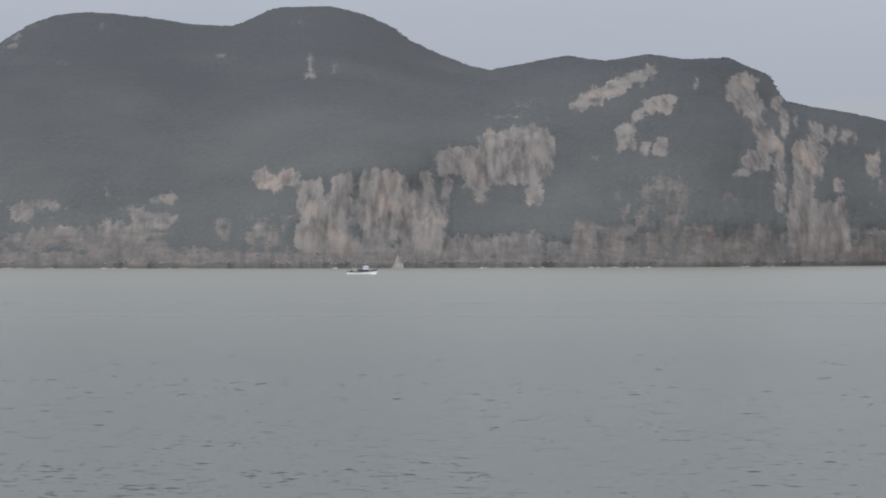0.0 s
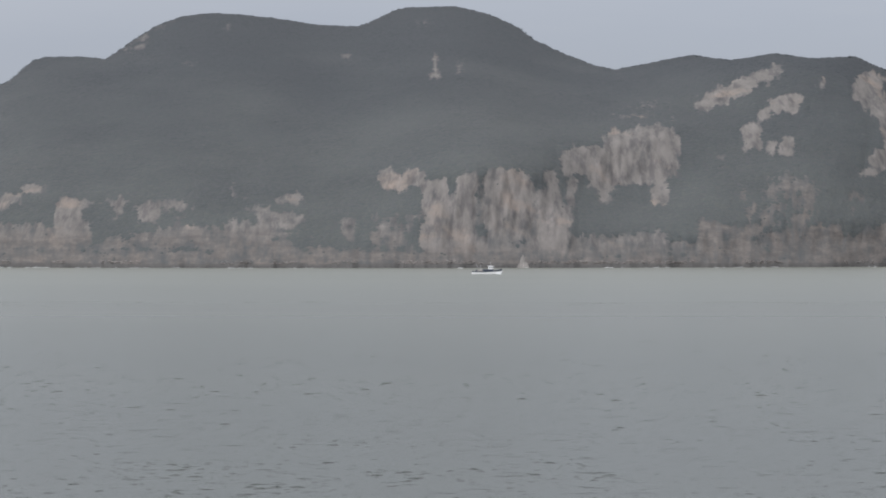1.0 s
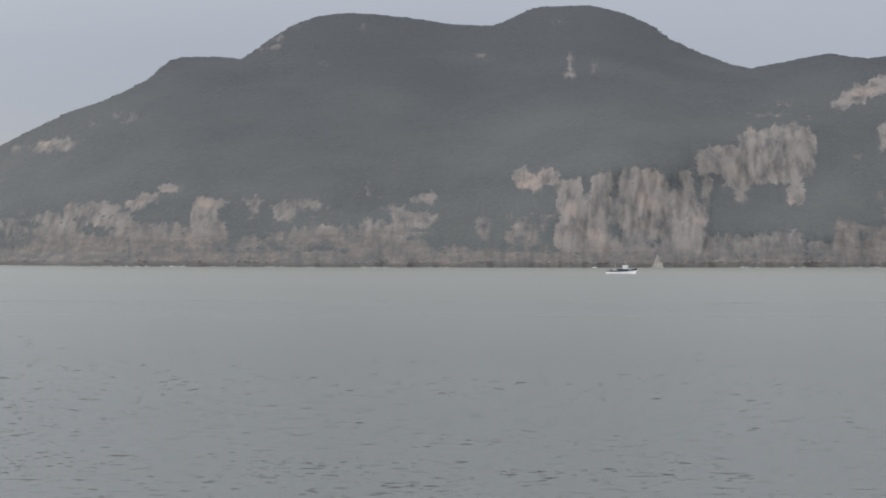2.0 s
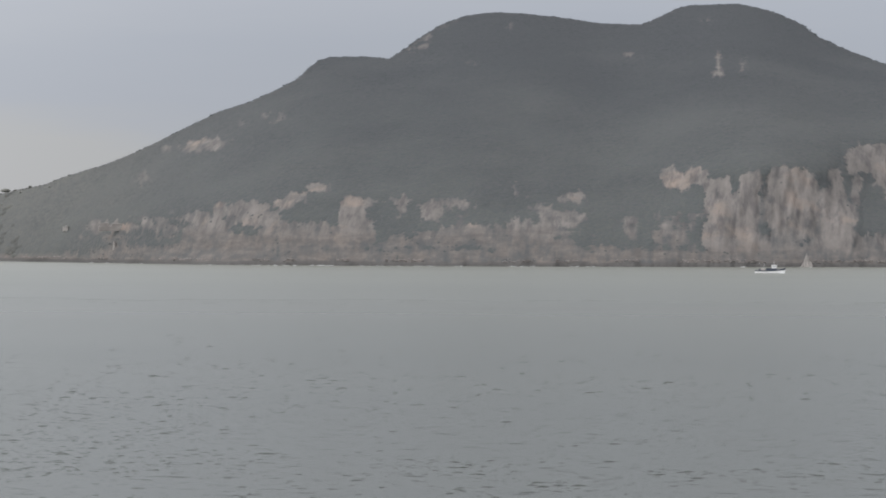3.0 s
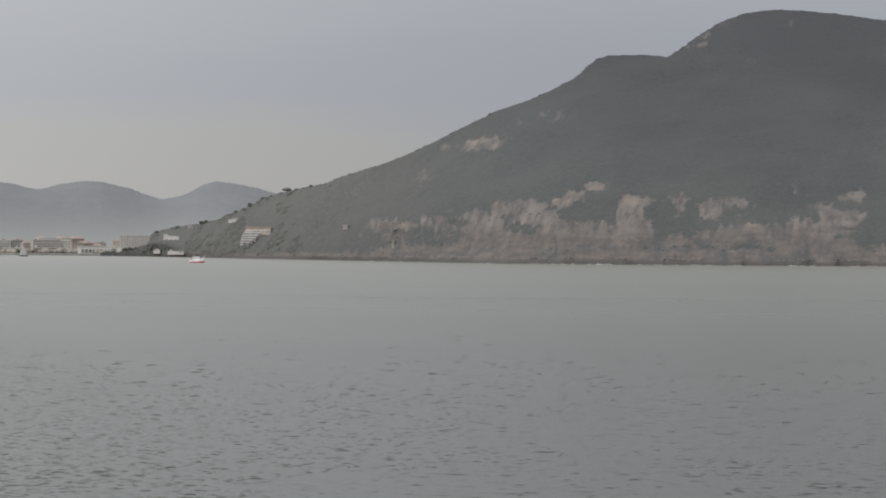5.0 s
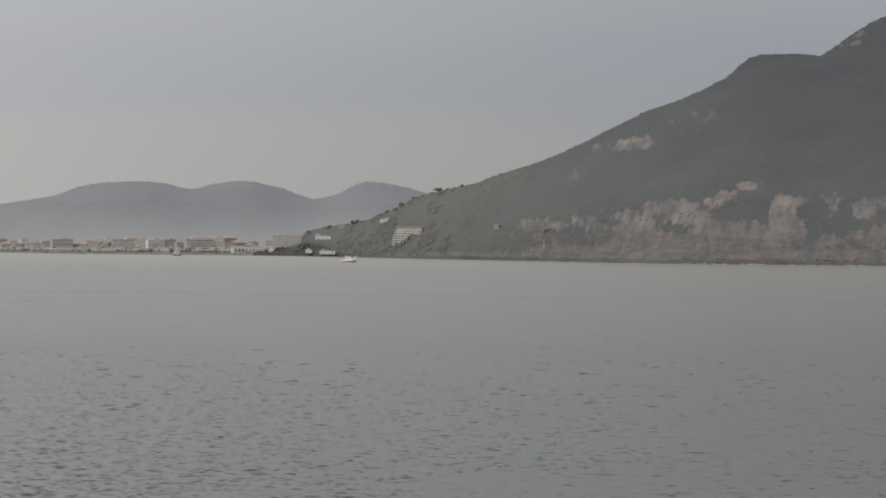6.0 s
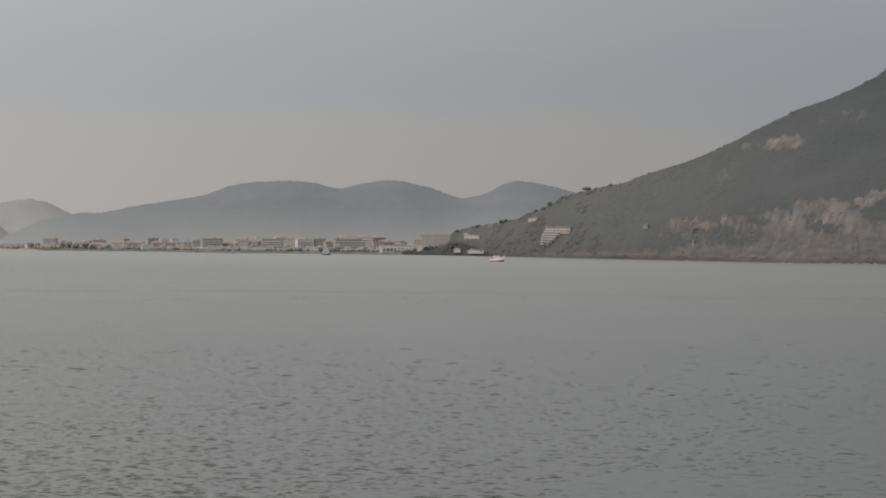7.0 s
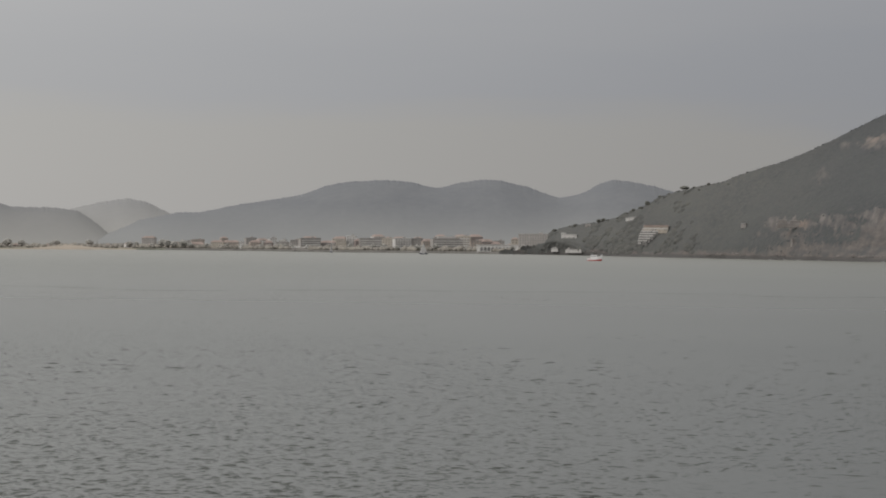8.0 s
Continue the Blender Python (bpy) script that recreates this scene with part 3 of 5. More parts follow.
FOOT_ROCK = [
    (-3.63, 0.19, 0.58, 0.41, 0, 0.5), (-3.65, 0.65, 0.55, 0.12, 0, 0.6), (0.54, 0.06, 0.5, 0.28, 0, 0.56), (1.59, 0.15, 0.67, 0.25, 0, 0.62), (-3.04, -0.25, 1.17, 0.15, 0, 0.68), (-0.89, -0.26, 1.11, 0.13, 0, 0.65),
    (1.33, -0.25, 1.23, 0.15, 0, 0.65), (-1.56, 0.04, 0.44, 0.15, 0, 0.5),
]
LOW_ROCK = [
    (-10.48, 0.44, 0.31, 0.59, 0, 0.85), (-10.44, 0.99, 0.16, 0.11, 0, 0.9), (-10.01, 0.97, 0.26, 0.08, 8, 0.66), (-9.49, 0.98, 0.22, 0.12, 0, 0.7), (-9.44, 0.75, 0.15, 0.12, 0, 0.7), (-8.79, 0.75, 0.31, 0.24, 0, 0.8),
    (-8.21, 0.88, 0.33, 0.13, 0, 0.7), (-8.2, 0.6, 0.14, 0.15, 0, 0.66), (-5.83, 1.06, 0.26, 0.14, 0, 0.8), (-7.04, 1.19, 0.05, 0.14, 0, 0.66), (-6.81, 1.07, 0.06, 0.06, 0, 0.6), (-6.46, 0.78, 0.24, 0.12, 0, 0.7),
]
BED_ROCK = [
    (-7.33, 0.11, 1.91, 0.41, 0, 0.64), (-5.99, 0.6, 0.56, 0.18, 0, 0.72), (-6.86, 0.4, 0.54, 0.19, 0, 0.66), (-8.25, 0.36, 0.8, 0.13, 0, 0.66), (-8.44, 0.11, 0.71, 0.16, 0, 0.6), (-10.08, 0.28, 0.14, 0.38, 0, 0.62),
    (-9.47, 0.05, 0.52, 0.25, 0, 0.55), (-10.32, -0.21, 1.46, 0.11, 0, 0.68), (-7.64, -0.21, 1.22, 0.09, 0, 0.64), (-5.27, -0.13, 0.87, 0.18, 0, 0.6), (-4.61, 0.45, 0.21, 0.26, 0, 0.6), (-6.3, -0.14, 0.16, 0.14, 0, 0.6),
    (-6.89, 0.12, 0.66, 0.12, 0, 0.46),
]
WEST_ROCK = [
    (-12.11, 0.15, 1.96, 0.44, 0, 0.58), (-11.19, 1.26, 0.24, 0.1, 0, 0.85), (-13.75, 0.46, 0.34, 0.29, 0, 0.68), (-13.26, 0.59, 0.17, 0.33, 0, 0.74), (-12.65, 0.7, 0.45, 0.28, 0, 0.72), (-11.84, 0.92, 0.42, 0.17, 28, 0.72),
    (-12.18, 0.6, 0.27, 0.24, 0, 0.68), (-12.73, 0.02, 0.53, 0.29, 0, 0.66), (-11.51, 0.21, 0.73, 0.28, 0, 0.66), (-15.53, 0.41, 0.52, 0.13, 0, 0.85), (-14.57, 0.44, 0.5, 0.16, 0, 0.66), (-14.27, 0.71, 0.27, 0.04, 0, 0.6),
    (-14.26, 0.33, 0.19, 0.19, 0, 0.68),
]
WEST_FOOT = [
    (-15.15, 0.01, 1.15, 0.3, 0, 0.5), (-13.64, -0.06, 0.62, 0.24, 0, 0.6), (-11.38, -0.14, 1.23, 0.15, 0, 0.6), (-15.52, -0.16, 0.45, 0.14, 0, 0.6), (-15.19, -0.24, 1.11, 0.07, 0, 0.6),
]
HIGH_ROCK = [
    (-2.79, 3.8, 0.06, 0.23, 0, 0.75), (-2.79, 3.65, 0.13, 0.08, 0, 0.75), (-4.67, 4.05, 0.08, 0.05, 0, 0.75), (-8.04, 3.88, 0.09, 0.04, 0, 0.7), (-7.13, 4.65, 0.06, 0.04, 0, 0.65), (-3.08, 4.76, 0.07, 0.03, 0, 0.65),
    (-9.03, 4.22, 0.23, 0.06, 14, 0.66), (-8.98, 4.39, 0.17, 0.06, 20, 0.66), (-8.59, 4.63, 0.12, 0.04, 20, 0.66), (-2.29, 3.77, 0.06, 0.13, 0, 0.66), (-13.56, 2.13, 0.52, 0.13, 10, 0.72), (-14.4, 2.06, 0.12, 0.07, 0, 0.66),
    (-14.82, 1.44, 0.15, 0.12, 0, 0.6), (-12.33, 2.74, 0.11, 0.08, 0, 0.6), (-11.97, 2.73, 0.11, 0.11, 0, 0.6), (-12.83, 2.59, 0.07, 0.05, 0, 0.6),
]
CLEFT = [
    (-2.39, 1.37, 0.08, 0.28), (-1.79, 1.09, 0.09, 0.44), (-1.75, 0.45, 0.16, 0.15), (-1.33, 0.6, 0.04, 0.23), (-0.58, 1.36, 0.1, 0.23), (-0.12, 1.2, 0.06, 0.34),
    (1.71, 2.01, 0.05, 0.28), (2.06, 1.5, 0.04, 0.18), (0.79, 1.65, 0.05, 0.12), (-0.95, 0.06, 0.23, 0.13), (2.32, 1.12, 0.06, 0.23), (7.27, 1.91, 0.04, 0.43),
    (6.19, 2.89, 0.13, 0.12), (7.87, 1.21, 0.23, 0.13), (6.76, 2.79, 0.08, 0.25), (7.99, 1.74, 0.03, 0.33),
]
POCKET = [
    (-9.92, 0.76, 0.26, 0.13), (-9.36, 0.48, 0.59, 0.13), (-5.59, 0.27, 0.54, 0.15), (-5.12, 0.56, 0.31, 0.15), (-8.25, -0.07, 0.61, 0.07), (-8.35, 0.77, 0.14, 0.07),
    (-12.79, 0.37, 0.28, 0.06), (-14.8, 0.14, 0.32, 0.16), (-15.84, 0.14, 0.22, 0.14), (-11.22, -0.11, 0.25, 0.1), (-13.95, 0.46, 0.14, 0.04),
]

COLS, ROWS_UP, ROWS_BACK = 1180, 215, 26
az_c = np.linspace(-21.6, 15.0, COLS)
ridge_el = smooth_rows(np.interp(az_c, RIDGE[:, 0], RIDGE[:, 1]), 5, 0) + 0.012 * fbm(az_c * 9, az_c * 0 + 3.3, 40, 4)
shore_el = smooth_rows(np.interp(az_c, SHORE[:, 0], SHORE[:, 1]), 41, 0)
ridge_el = np.maximum(ridge_el, shore_el + 0.02)
r_shore = EYE / np.tan(np.radians(-shore_el)) + 9 * fbm(az_c * 3.0, az_c * 0, 5, 4)
shore_el = -np.degrees(np.arctan(EYE / r_shore))
r_ridge = smooth_rows(r_shore, 121, 0) + smooth_rows(np.interp(az_c, DEPTH[:, 0], DEPTH[:, 1]), 61, 0)
up = np.linspace(0, 1, ROWS_UP)
AZ = np.repeat(az_c[:, None], ROWS_UP, 1)
EL = shore_el[:, None] + (ridge_el - shore_el)[:, None] * up[None]
U, V = AZ * 40.0, EL * 40.0        # about metres at the shore's distance
# edges wander a little sideways and run down in streaks
wx = AZ + 0.11 * fbm(U / 7, V / 9, 11, 5) + 0.06 * fbm(U / 1.7, V / 4, 15, 3)
wy = EL + 0.12 * fbm(U / 4, V / 10, 12, 5) + 0.05 * fbm(U / 1.3, V / 5, 16, 3)
rock = np.zeros_like(AZ)
BARE = SCAR_ROCK + CAPE_ROCK + PILLAR_ROCK + TALUS_ROCK + CLIFF_ROCK + UPPER_ROCK + FOOT_ROCK + LOW_ROCK + BED_ROCK + WEST_ROCK + WEST_FOOT + HIGH_ROCK
for az0, el0, hw, hh, lean, share in BARE:
    c, s = math.cos(radians(lean)), math.sin(radians(lean))
    small = min(1.0, min(hw, hh) / 0.15)
    dx, dy = AZ + (wx - AZ) * small - az0, EL + (wy - EL) * small - el0
    qx, qy = np.abs(c * dx + s * dy) / hw, np.abs(c * dy - s * dx) / hh
    q = (qx ** 3.2 + qy ** 3.2) ** (1 / 3.2)
    edge_width = 0.045 if share > 0.7 else 0.09
    soft = np.clip(0.5 + (1 - q) * min(hw, hh) / (2 * edge_width), 0, 1)
    np.maximum(rock, share * soft, out=rock)
for az0, el0, hw, hh in CLEFT:
    q = ((np.abs(wx - az0) / hw) ** 2.5 + (np.abs(wy - el0) / hh) ** 2.5) ** 0.4
    rock *= 1 - 0.42 * np.clip(0.5 + (0.85 - q) * 1.2, 0, 1)
for az0, el0, hw, hh in POCKET:
    q = ((np.abs(wx - az0) / hw) ** 2.5 + (np.abs(wy - el0) / hh) ** 2.5) ** 0.4
    rock *= 1 - 0.5 * np.clip(0.5 + (1 - q) * 1.0, 0, 1)
tide_band = (0.10 + 0.06 * fbm(az_c * 1.3, az_c * 0 + 8, 21, 3)) * np.clip((az_c + 21.6) / 3, 0.3, 1)
foot = shore_el + np.interp(az_c, [-18.5, -16, -14, -4, 1, 4, 7, 9.5], [0.12, 0.28, 0.45, 0.42, 0.55, 0.72, 0.72, 0.6]) + 0.10 * fbm(az_c * 1.6, az_c * 0 + 6, 27, 4)
rock = np.maximum(rock, 0.60 * np.clip(0.5 + (foot[:, None] - wy) / 0.22, 0, 1))
rock = np.maximum(rock, np.clip(0.5 + (shore_el[:, None] + tide_band[:, None] - wy) / 0.08, 0, 0.9))
rock = np.clip(rock + (0.20 * fbm(U / 2.2, V / 12, 39, 4) + 0.24 * fbm(U / 7, V / 8, 31, 5) + 0.18 * fbm(U / 30, V / 4, 36, 4) * (EL < 0.8)) * (rock > 0.02), 0, 1)
# steep where the stone is bare, gentle under the scrub, rounded towards the crest
steep = smooth_rows(smooth_rows(rock, 61, 0), 9, 1)
rise = (1.0 - 0.88 * steep) * (0.55 + 1.0 * up[None] ** 2)
away = np.cumsum(rise, 1)
away = (away - away[:, :1]) / (away[:, -1:] - away[:, :1])
away = smooth_rows(away, 45, 0)
calm_shore = smooth_rows(r_shore, 121, 0)
fade = np.clip(up * 9, 0, 1)[None]
R = r_shore[:, None] * (1 - fade) + calm_shore[:, None] * fade + smooth_rows(r_ridge - r_shore, 121, 0)[:, None] * away
# even out the slope sideways at equal heights, so that notches in the crest leave no folds below
el_g = np.linspace(-0.45, 5.2, 260)
R_g = np.empty((COLS, 260))
for k in range(COLS):
    tail = (R[k, -1] - R[k, -12]) / max(EL[k, -1] - EL[k, -12], 0.01)
    R_g[k] = np.interp(el_g, EL[k], R[k]) + np.clip(el_g - EL[k, -1], 0, None) * min(tail, 300.0)
R_g = smooth_rows(smooth_rows(R_g, 121, 0), 91, 0)
blend = np.clip(up * 9, 0, 1)
for k in range(COLS):
    R[k] = R[k] * (1 - blend) + np.interp(EL[k], el_g, R_g[k]) * blend
bell = np.clip(up * 8, 0, 1)[None] * np.clip((1 - up) * 6, 0, 1)[None]
buttress = 1 - np.abs(fbm(U / 26, V / 110, 51, 4)) * 2
calm = np.clip((-2.2 - AZ) / 0.8, 0, 1)
scale_r = (r_ridge - r_shore)[:, None] / 600
R = R + bell * (steep * ((9 - 6 * calm) * buttress + (5 - 3 * calm) * fbm(U / 7, V / 22, 61, 3)) + (1 - steep) * 9 * scale_r * fbm(U / 90, V / 90, 71, 3))
R = np.maximum.accumulate(R, 1)
R = R + bell * (1 - steep) * (0.35 * fbm(U / 4.5, V / 4.5, 75, 3) + 2.5 * fbm(U / 22, V / 22, 78, 3))
front = bearing(AZ, EL, R)
wet = np.clip((4.0 + 1.8 * fbm(U / 8, V, 81, 3) - front[..., 2]) / 1.2, 0, 1)
skirt = front[:, :1].copy()
skirt[..., 2] = -4
k = np.linspace(0, 1, ROWS_BACK + 1)[1:]
back_len = np.minimum(750, 4950 - R[:, -1])[:, None] * np.clip((ridge_el[:, None] - shore_el[:, None]) / 2, 0.08, 1)
back_r = R[:, -1:] + back_len * k[None]
z_top = front[:, -1:, 2]
back = np.stack([back_r * np.sin(np.radians(az_c))[:, None], back_r * np.cos(np.radians(az_c))[:, None],
                 (z_top + 5) * (1 - k[None] ** 1.6) - 5 + 8 * k[None] * (1 - k[None]) * fbm(U[:, :ROWS_BACK] / 60, 20 * k[None] + 0 * U[:, :ROWS_BACK], 91, 3)], -1)
land = np.concatenate([skirt, front, back], 1)
zero, one = np.zeros((COLS, 1)), np.ones((COLS, 1))
bedded = np.clip((-3.0 - AZ) / 0.8, 0, 1) * np.clip((0.45 - EL) / 0.3, 0, 1) + np.clip((0.1 - EL) / 0.3, 0, 1)
bedded = bedded + np.clip((1.6 - EL) / 0.4, 0, 1) * np.clip((AZ - 2.3) / 0.3, 0, 1) * np.clip(np.maximum((6.95 - AZ) / 0.2, (AZ - 8.5) / 0.2), 0, 1)
attrs = {"bedded": np.concatenate([one, np.clip(bedded, 0, 1), np.zeros((COLS, ROWS_BACK))], 1), "rock": np.concatenate([one, rock, np.zeros((COLS, ROWS_BACK))], 1), "wet": np.concatenate([one, wet, np.zeros((COLS, ROWS_BACK))], 1)}
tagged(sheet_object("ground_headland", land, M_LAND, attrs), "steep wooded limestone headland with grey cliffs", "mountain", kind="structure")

# evergreen scrub and oaks over the slopes
n_w = 190000
pick_c, pick_r = rng.integers(0, COLS, n_w), rng.integers(6, ROWS_UP, n_w)
tall = (ridge_el - shore_el)[pick_c] / (ridge_el - shore_el).max()
keep = (rock[pick_c, pick_r] < 0.40) & (rng.random(n_w) < np.clip(tall, 0.45, 1)) & (pick_r > 6 + 4 / np.maximum(tall, 0.1))
pick_c, pick_r = pick_c[keep][:90000], pick_r[keep][:90000]
size = rng.uniform(1.1, 2.3, len(pick_c)) * np.where(rng.random(len(pick_c)) < 0.08, 1.6, 1.0)
along = np.gradient(smooth_rows(smooth_rows(front, 15, 0), 9, 1), axis=0)[pick_c, pick_r]
upward = np.gradient(smooth_rows(smooth_rows(front, 15, 0), 9, 1), axis=1)[pick_c, pick_r]
lean_n = np.cross(along, upward)
lean_n /= np.linalg.norm(lean_n, axis=1)[:, None]
lean_n *= np.sign(lean_n[:, 2:] + 1e-9)
seat = front[pick_c, pick_r] - 0.06 * size[:, None] * lean_n
crest_c = rng.integers(30, COLS - 60, 2200)
crest_size = rng.uniform(0.6, 1.7, 2200)
crest = front[crest_c, ROWS_UP - 1] + np.stack([rng.uniform(-2, 2, 2200), rng.uniform(-1, 6, 2200), -0.25 * crest_size], -1)
wood_v, wood_f = domes(seat, size * 1.25, 0.13, lean_n)
top_v, top_f = clumps(crest, crest_size, 0.5, 0.12)
wood_v, wood_f = np.concatenate([wood_v, top_v]), np.concatenate([wood_f, top_f + len(wood_v)])
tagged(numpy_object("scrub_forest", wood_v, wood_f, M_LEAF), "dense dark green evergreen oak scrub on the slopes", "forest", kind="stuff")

# bushes that cling to ledges and mottle the lower slopes
n_w = 7000
pick_c, pick_r = rng.integers(0, COLS, n_w), rng.integers(8, ROWS_UP - 10, n_w)
here = rock[pick_c, pick_r]
keep = (here > 0.40) & (here + 0.5 * fbm(pick_c / 23.0, pick_r / 9.0, 14, 3) < 0.52)
pick_c, pick_r = pick_c[keep], pick_r[keep]
size = rng.uniform(0.4, 1.1, len(pick_c))
bush_v, bush_f = domes(front[pick_c, pick_r], size * 1.4, 0.35, np.tile(np.array([0.0, -0.6, 0.8]), (len(size), 1)))
tagged(numpy_object("cliff_bushes", bush_v, bush_f, M_LEAF), "small dark bushes on ledges of the cliffs", "bushes", kind="stuff")

# boulders above the wet line, bleached by salt, in a broken row of flat ledges
n_b = 1900
b_c = np.clip(np.searchsorted(az_c, rng.uniform(-20.4, 11, n_b)), 0, COLS - 1)
b_c = b_c[fbm(az_c[b_c] * 1.7, 0 * az_c[b_c] + 5, 23, 4) > -0.12]
b_z = rng.uniform(3.4, 5.4, len(b_c))
b_j = np.argmin(np.abs(front[b_c, :30, 2] - b_z[:, None]), 1)
b_size = rng.uniform(0.5, 1.5, len(b_c)) ** 1.2
boul_v, boul_f = clumps(front[b_c, b_j], b_size * 0.85, 0.30, 0.2)
tagged(numpy_object("shore_boulders", boul_v, boul_f, M_BOULDER, smooth=False), "fallen pale limestone boulders above the waterline", "boulders", kind="stuff")

n_f = 110
f_az = rng.uniform(-16.5, 10, n_f * 4)
f_az = f_az[fbm(f_az * 0.9, f_az * 0 + 2, 33, 3) > 0.02][:n_f]
f_r = np.interp(f_az, az_c, r_shore) - rng.uniform(0, 6, len(f_az))
a = np.radians(f_az)
foam_v, foam_f = clumps(np.stack([f_r * np.sin(a), f_r * np.cos(a), 0 * a], -1), rng.uniform(0.8, 2.2, len(a)), 0.13, 0.3)
tagged(numpy_object("surf_foam", foam_v, foam_f, M_FOAM), "thin white surf breaking against the rocks", "foam", kind="stuff")

# ---- low coast of the town ----
p_az = np.linspace(-36, -16, 260)
p_r0 = shore_range(p_az) + np.where(p_az > -21.4, 45, 0) + 4 * fbm(p_az * 2, p_az * 0, 3, 3)
rows = np.array([-0.002, 0.0, 0.004, 0.02, 0.06, 0.12, 0.2, 0.3, 0.45, 0.6, 0.8, 1.0])
lift = np.array([-3.0, 0.0, 2.3, 2.6, 3.0, 3.4, 4.0, 4.6, 5.0, 5.5, 6.0, 6.0])
P_R = p_r0[:, None] + (4990 - p_r0)[:, None] * rows[None]
P_A = np.radians(p_az)[:, None] + 0 * P_R
coast = np.stack([P_R * np.sin(P_A), P_R * np.cos(P_A), lift[None] + 0 * P_R + 0.5 * fbm(P_A * 300, P_R / 60, 6, 3) * (rows > 0.01)[None]], -1)
tagged(sheet_object("ground", coast, M_PLAIN), "flat green coastal plain behind the sea front", "plain", kind="structure")

w_az = np.linspace(-28.6, -20.9, 160)
w_r = np.interp(w_az, p_az, p_r0) - 2.5
wall_grid = np.stack([bearing(w_az, 0 * w_az, w_r + d) + np.array([0, 0, z - EYE]) for d, z in ((0, -2), (0, 2.7), (0.3, 3.0), (3.0, 3.0), (3.2, 1.0))], 1)
tagged(sheet_object("sea_wall", wall_grid, M_QUAY), "dark stone sea wall along the town front", "sea wall", kind="structure")

s_az = np.linspace(-35, -29.2, 120)
s_r = np.interp(s_az, p_az, p_r0)
bulge = np.exp(-((s_az + 30.6) / 0.55) ** 2)
s_grid = np.stack([bearing(s_az, 0 * s_az, s_r - 30 * (1 - d) - 40 * bulge * (1 - d) + 60 * d) + np.stack([0 * s_az, 0 * s_az, -EYE - 0.6 + 4.2 * d ** 0.7 + 4.5 * bulge * d ** 0.6], -1)
                   for d in np.linspace(0, 1, 8)], 1)
tagged(sheet_object("ground_beach", s_grid, M_SAND), "pale sand beach with a low dune", "beach", kind="structure")


n_h = 5200
h_az = rng.uniform(-35, -20.6, n_h)
h_r = np.interp(h_az, p_az, p_r0) + rng.choice([26, 48, 75, 170, 230], n_h) + rng.uniform(-8, 8, n_h)
h_keep = fbm(h_az * 3.0, h_r / 40, 17, 3) > -0.12
h_az, h_r = h_az[h_keep], h_r[h_keep]
h_size = rng.uniform(1.2, 3.6, len(h_az)) * np.where(h_r - np.interp(h_az, p_az, p_r0) > 120, 1.5, 1.0)
a = np.radians(h_az)
far_n = 1500
f_az = rng.uniform(-36, -20.8, far_n)
f_r = np.interp(f_az, p_az, p_r0) + rng.choice([66, 85, 125, 165, 300, 330], far_n) + rng.uniform(-8, 8, far_n)
h_az, h_r, h_size = np.concatenate([h_az, f_az]), np.minimum(np.concatenate([h_r, f_r]), 4960), np.concatenate([h_size, rng.uniform(2.0, 5.0, far_n)])
a = np.radians(h_az)
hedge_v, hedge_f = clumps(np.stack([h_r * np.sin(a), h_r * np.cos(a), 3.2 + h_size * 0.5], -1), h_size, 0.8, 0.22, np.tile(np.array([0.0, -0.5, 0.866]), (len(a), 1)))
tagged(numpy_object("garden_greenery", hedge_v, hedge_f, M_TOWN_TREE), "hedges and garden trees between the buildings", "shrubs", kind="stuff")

# ---- misty hills behind the plain ----
def hill(name, crest, r, deep, mat, label, seed):
    crest = np.array(crest)
    az = np.linspace(crest[0, 0], crest[-1, 0], 900)
    el = smooth_rows(np.interp(az, crest[:, 0], crest[:, 1]), 3, 0) + 0.012 * fbm(az * 8, az * 0, seed, 4) + 0.014 * fbm(az * 45, az * 0, seed + 1, 3)
    zc = np.maximum(EYE + r * np.tan(np.radians(el)), 2)
    t = np.linspace(0, 1, 40)
    rr = (r - deep) + deep * t[None] + 0 * az[:, None] + 6 * fbm(az[:, None] * 1.2 + 0 * t[None], 4 * t[None] + 0 * az[:, None], seed + 3, 4) * (t * (1 - t) * 4)[None]
    zs = smooth_rows(zc, 173, 0)[:, None] * (1 - t ** 5)[None] + zc[:, None] * (t ** 5)[None]
    zz = 2 + (zs - 2) * np.sin(t * np.pi / 2)[None] ** 1.15
    tb = np.linspace(0, 1, 10)[1:]
    rr = np.concatenate([rr, r + 80 * tb[None] + 0 * az[:, None]], 1)
    zz = np.concatenate([zz, zc[:, None] * (1 - tb[None] ** 1.5)], 1)
    a = np.radians(az)[:, None]
    g = np.stack([rr * np.sin(a), rr * np.cos(a), zz], -1)
    return tagged(sheet_object(name, g, mat), label, "hills", kind="structure")


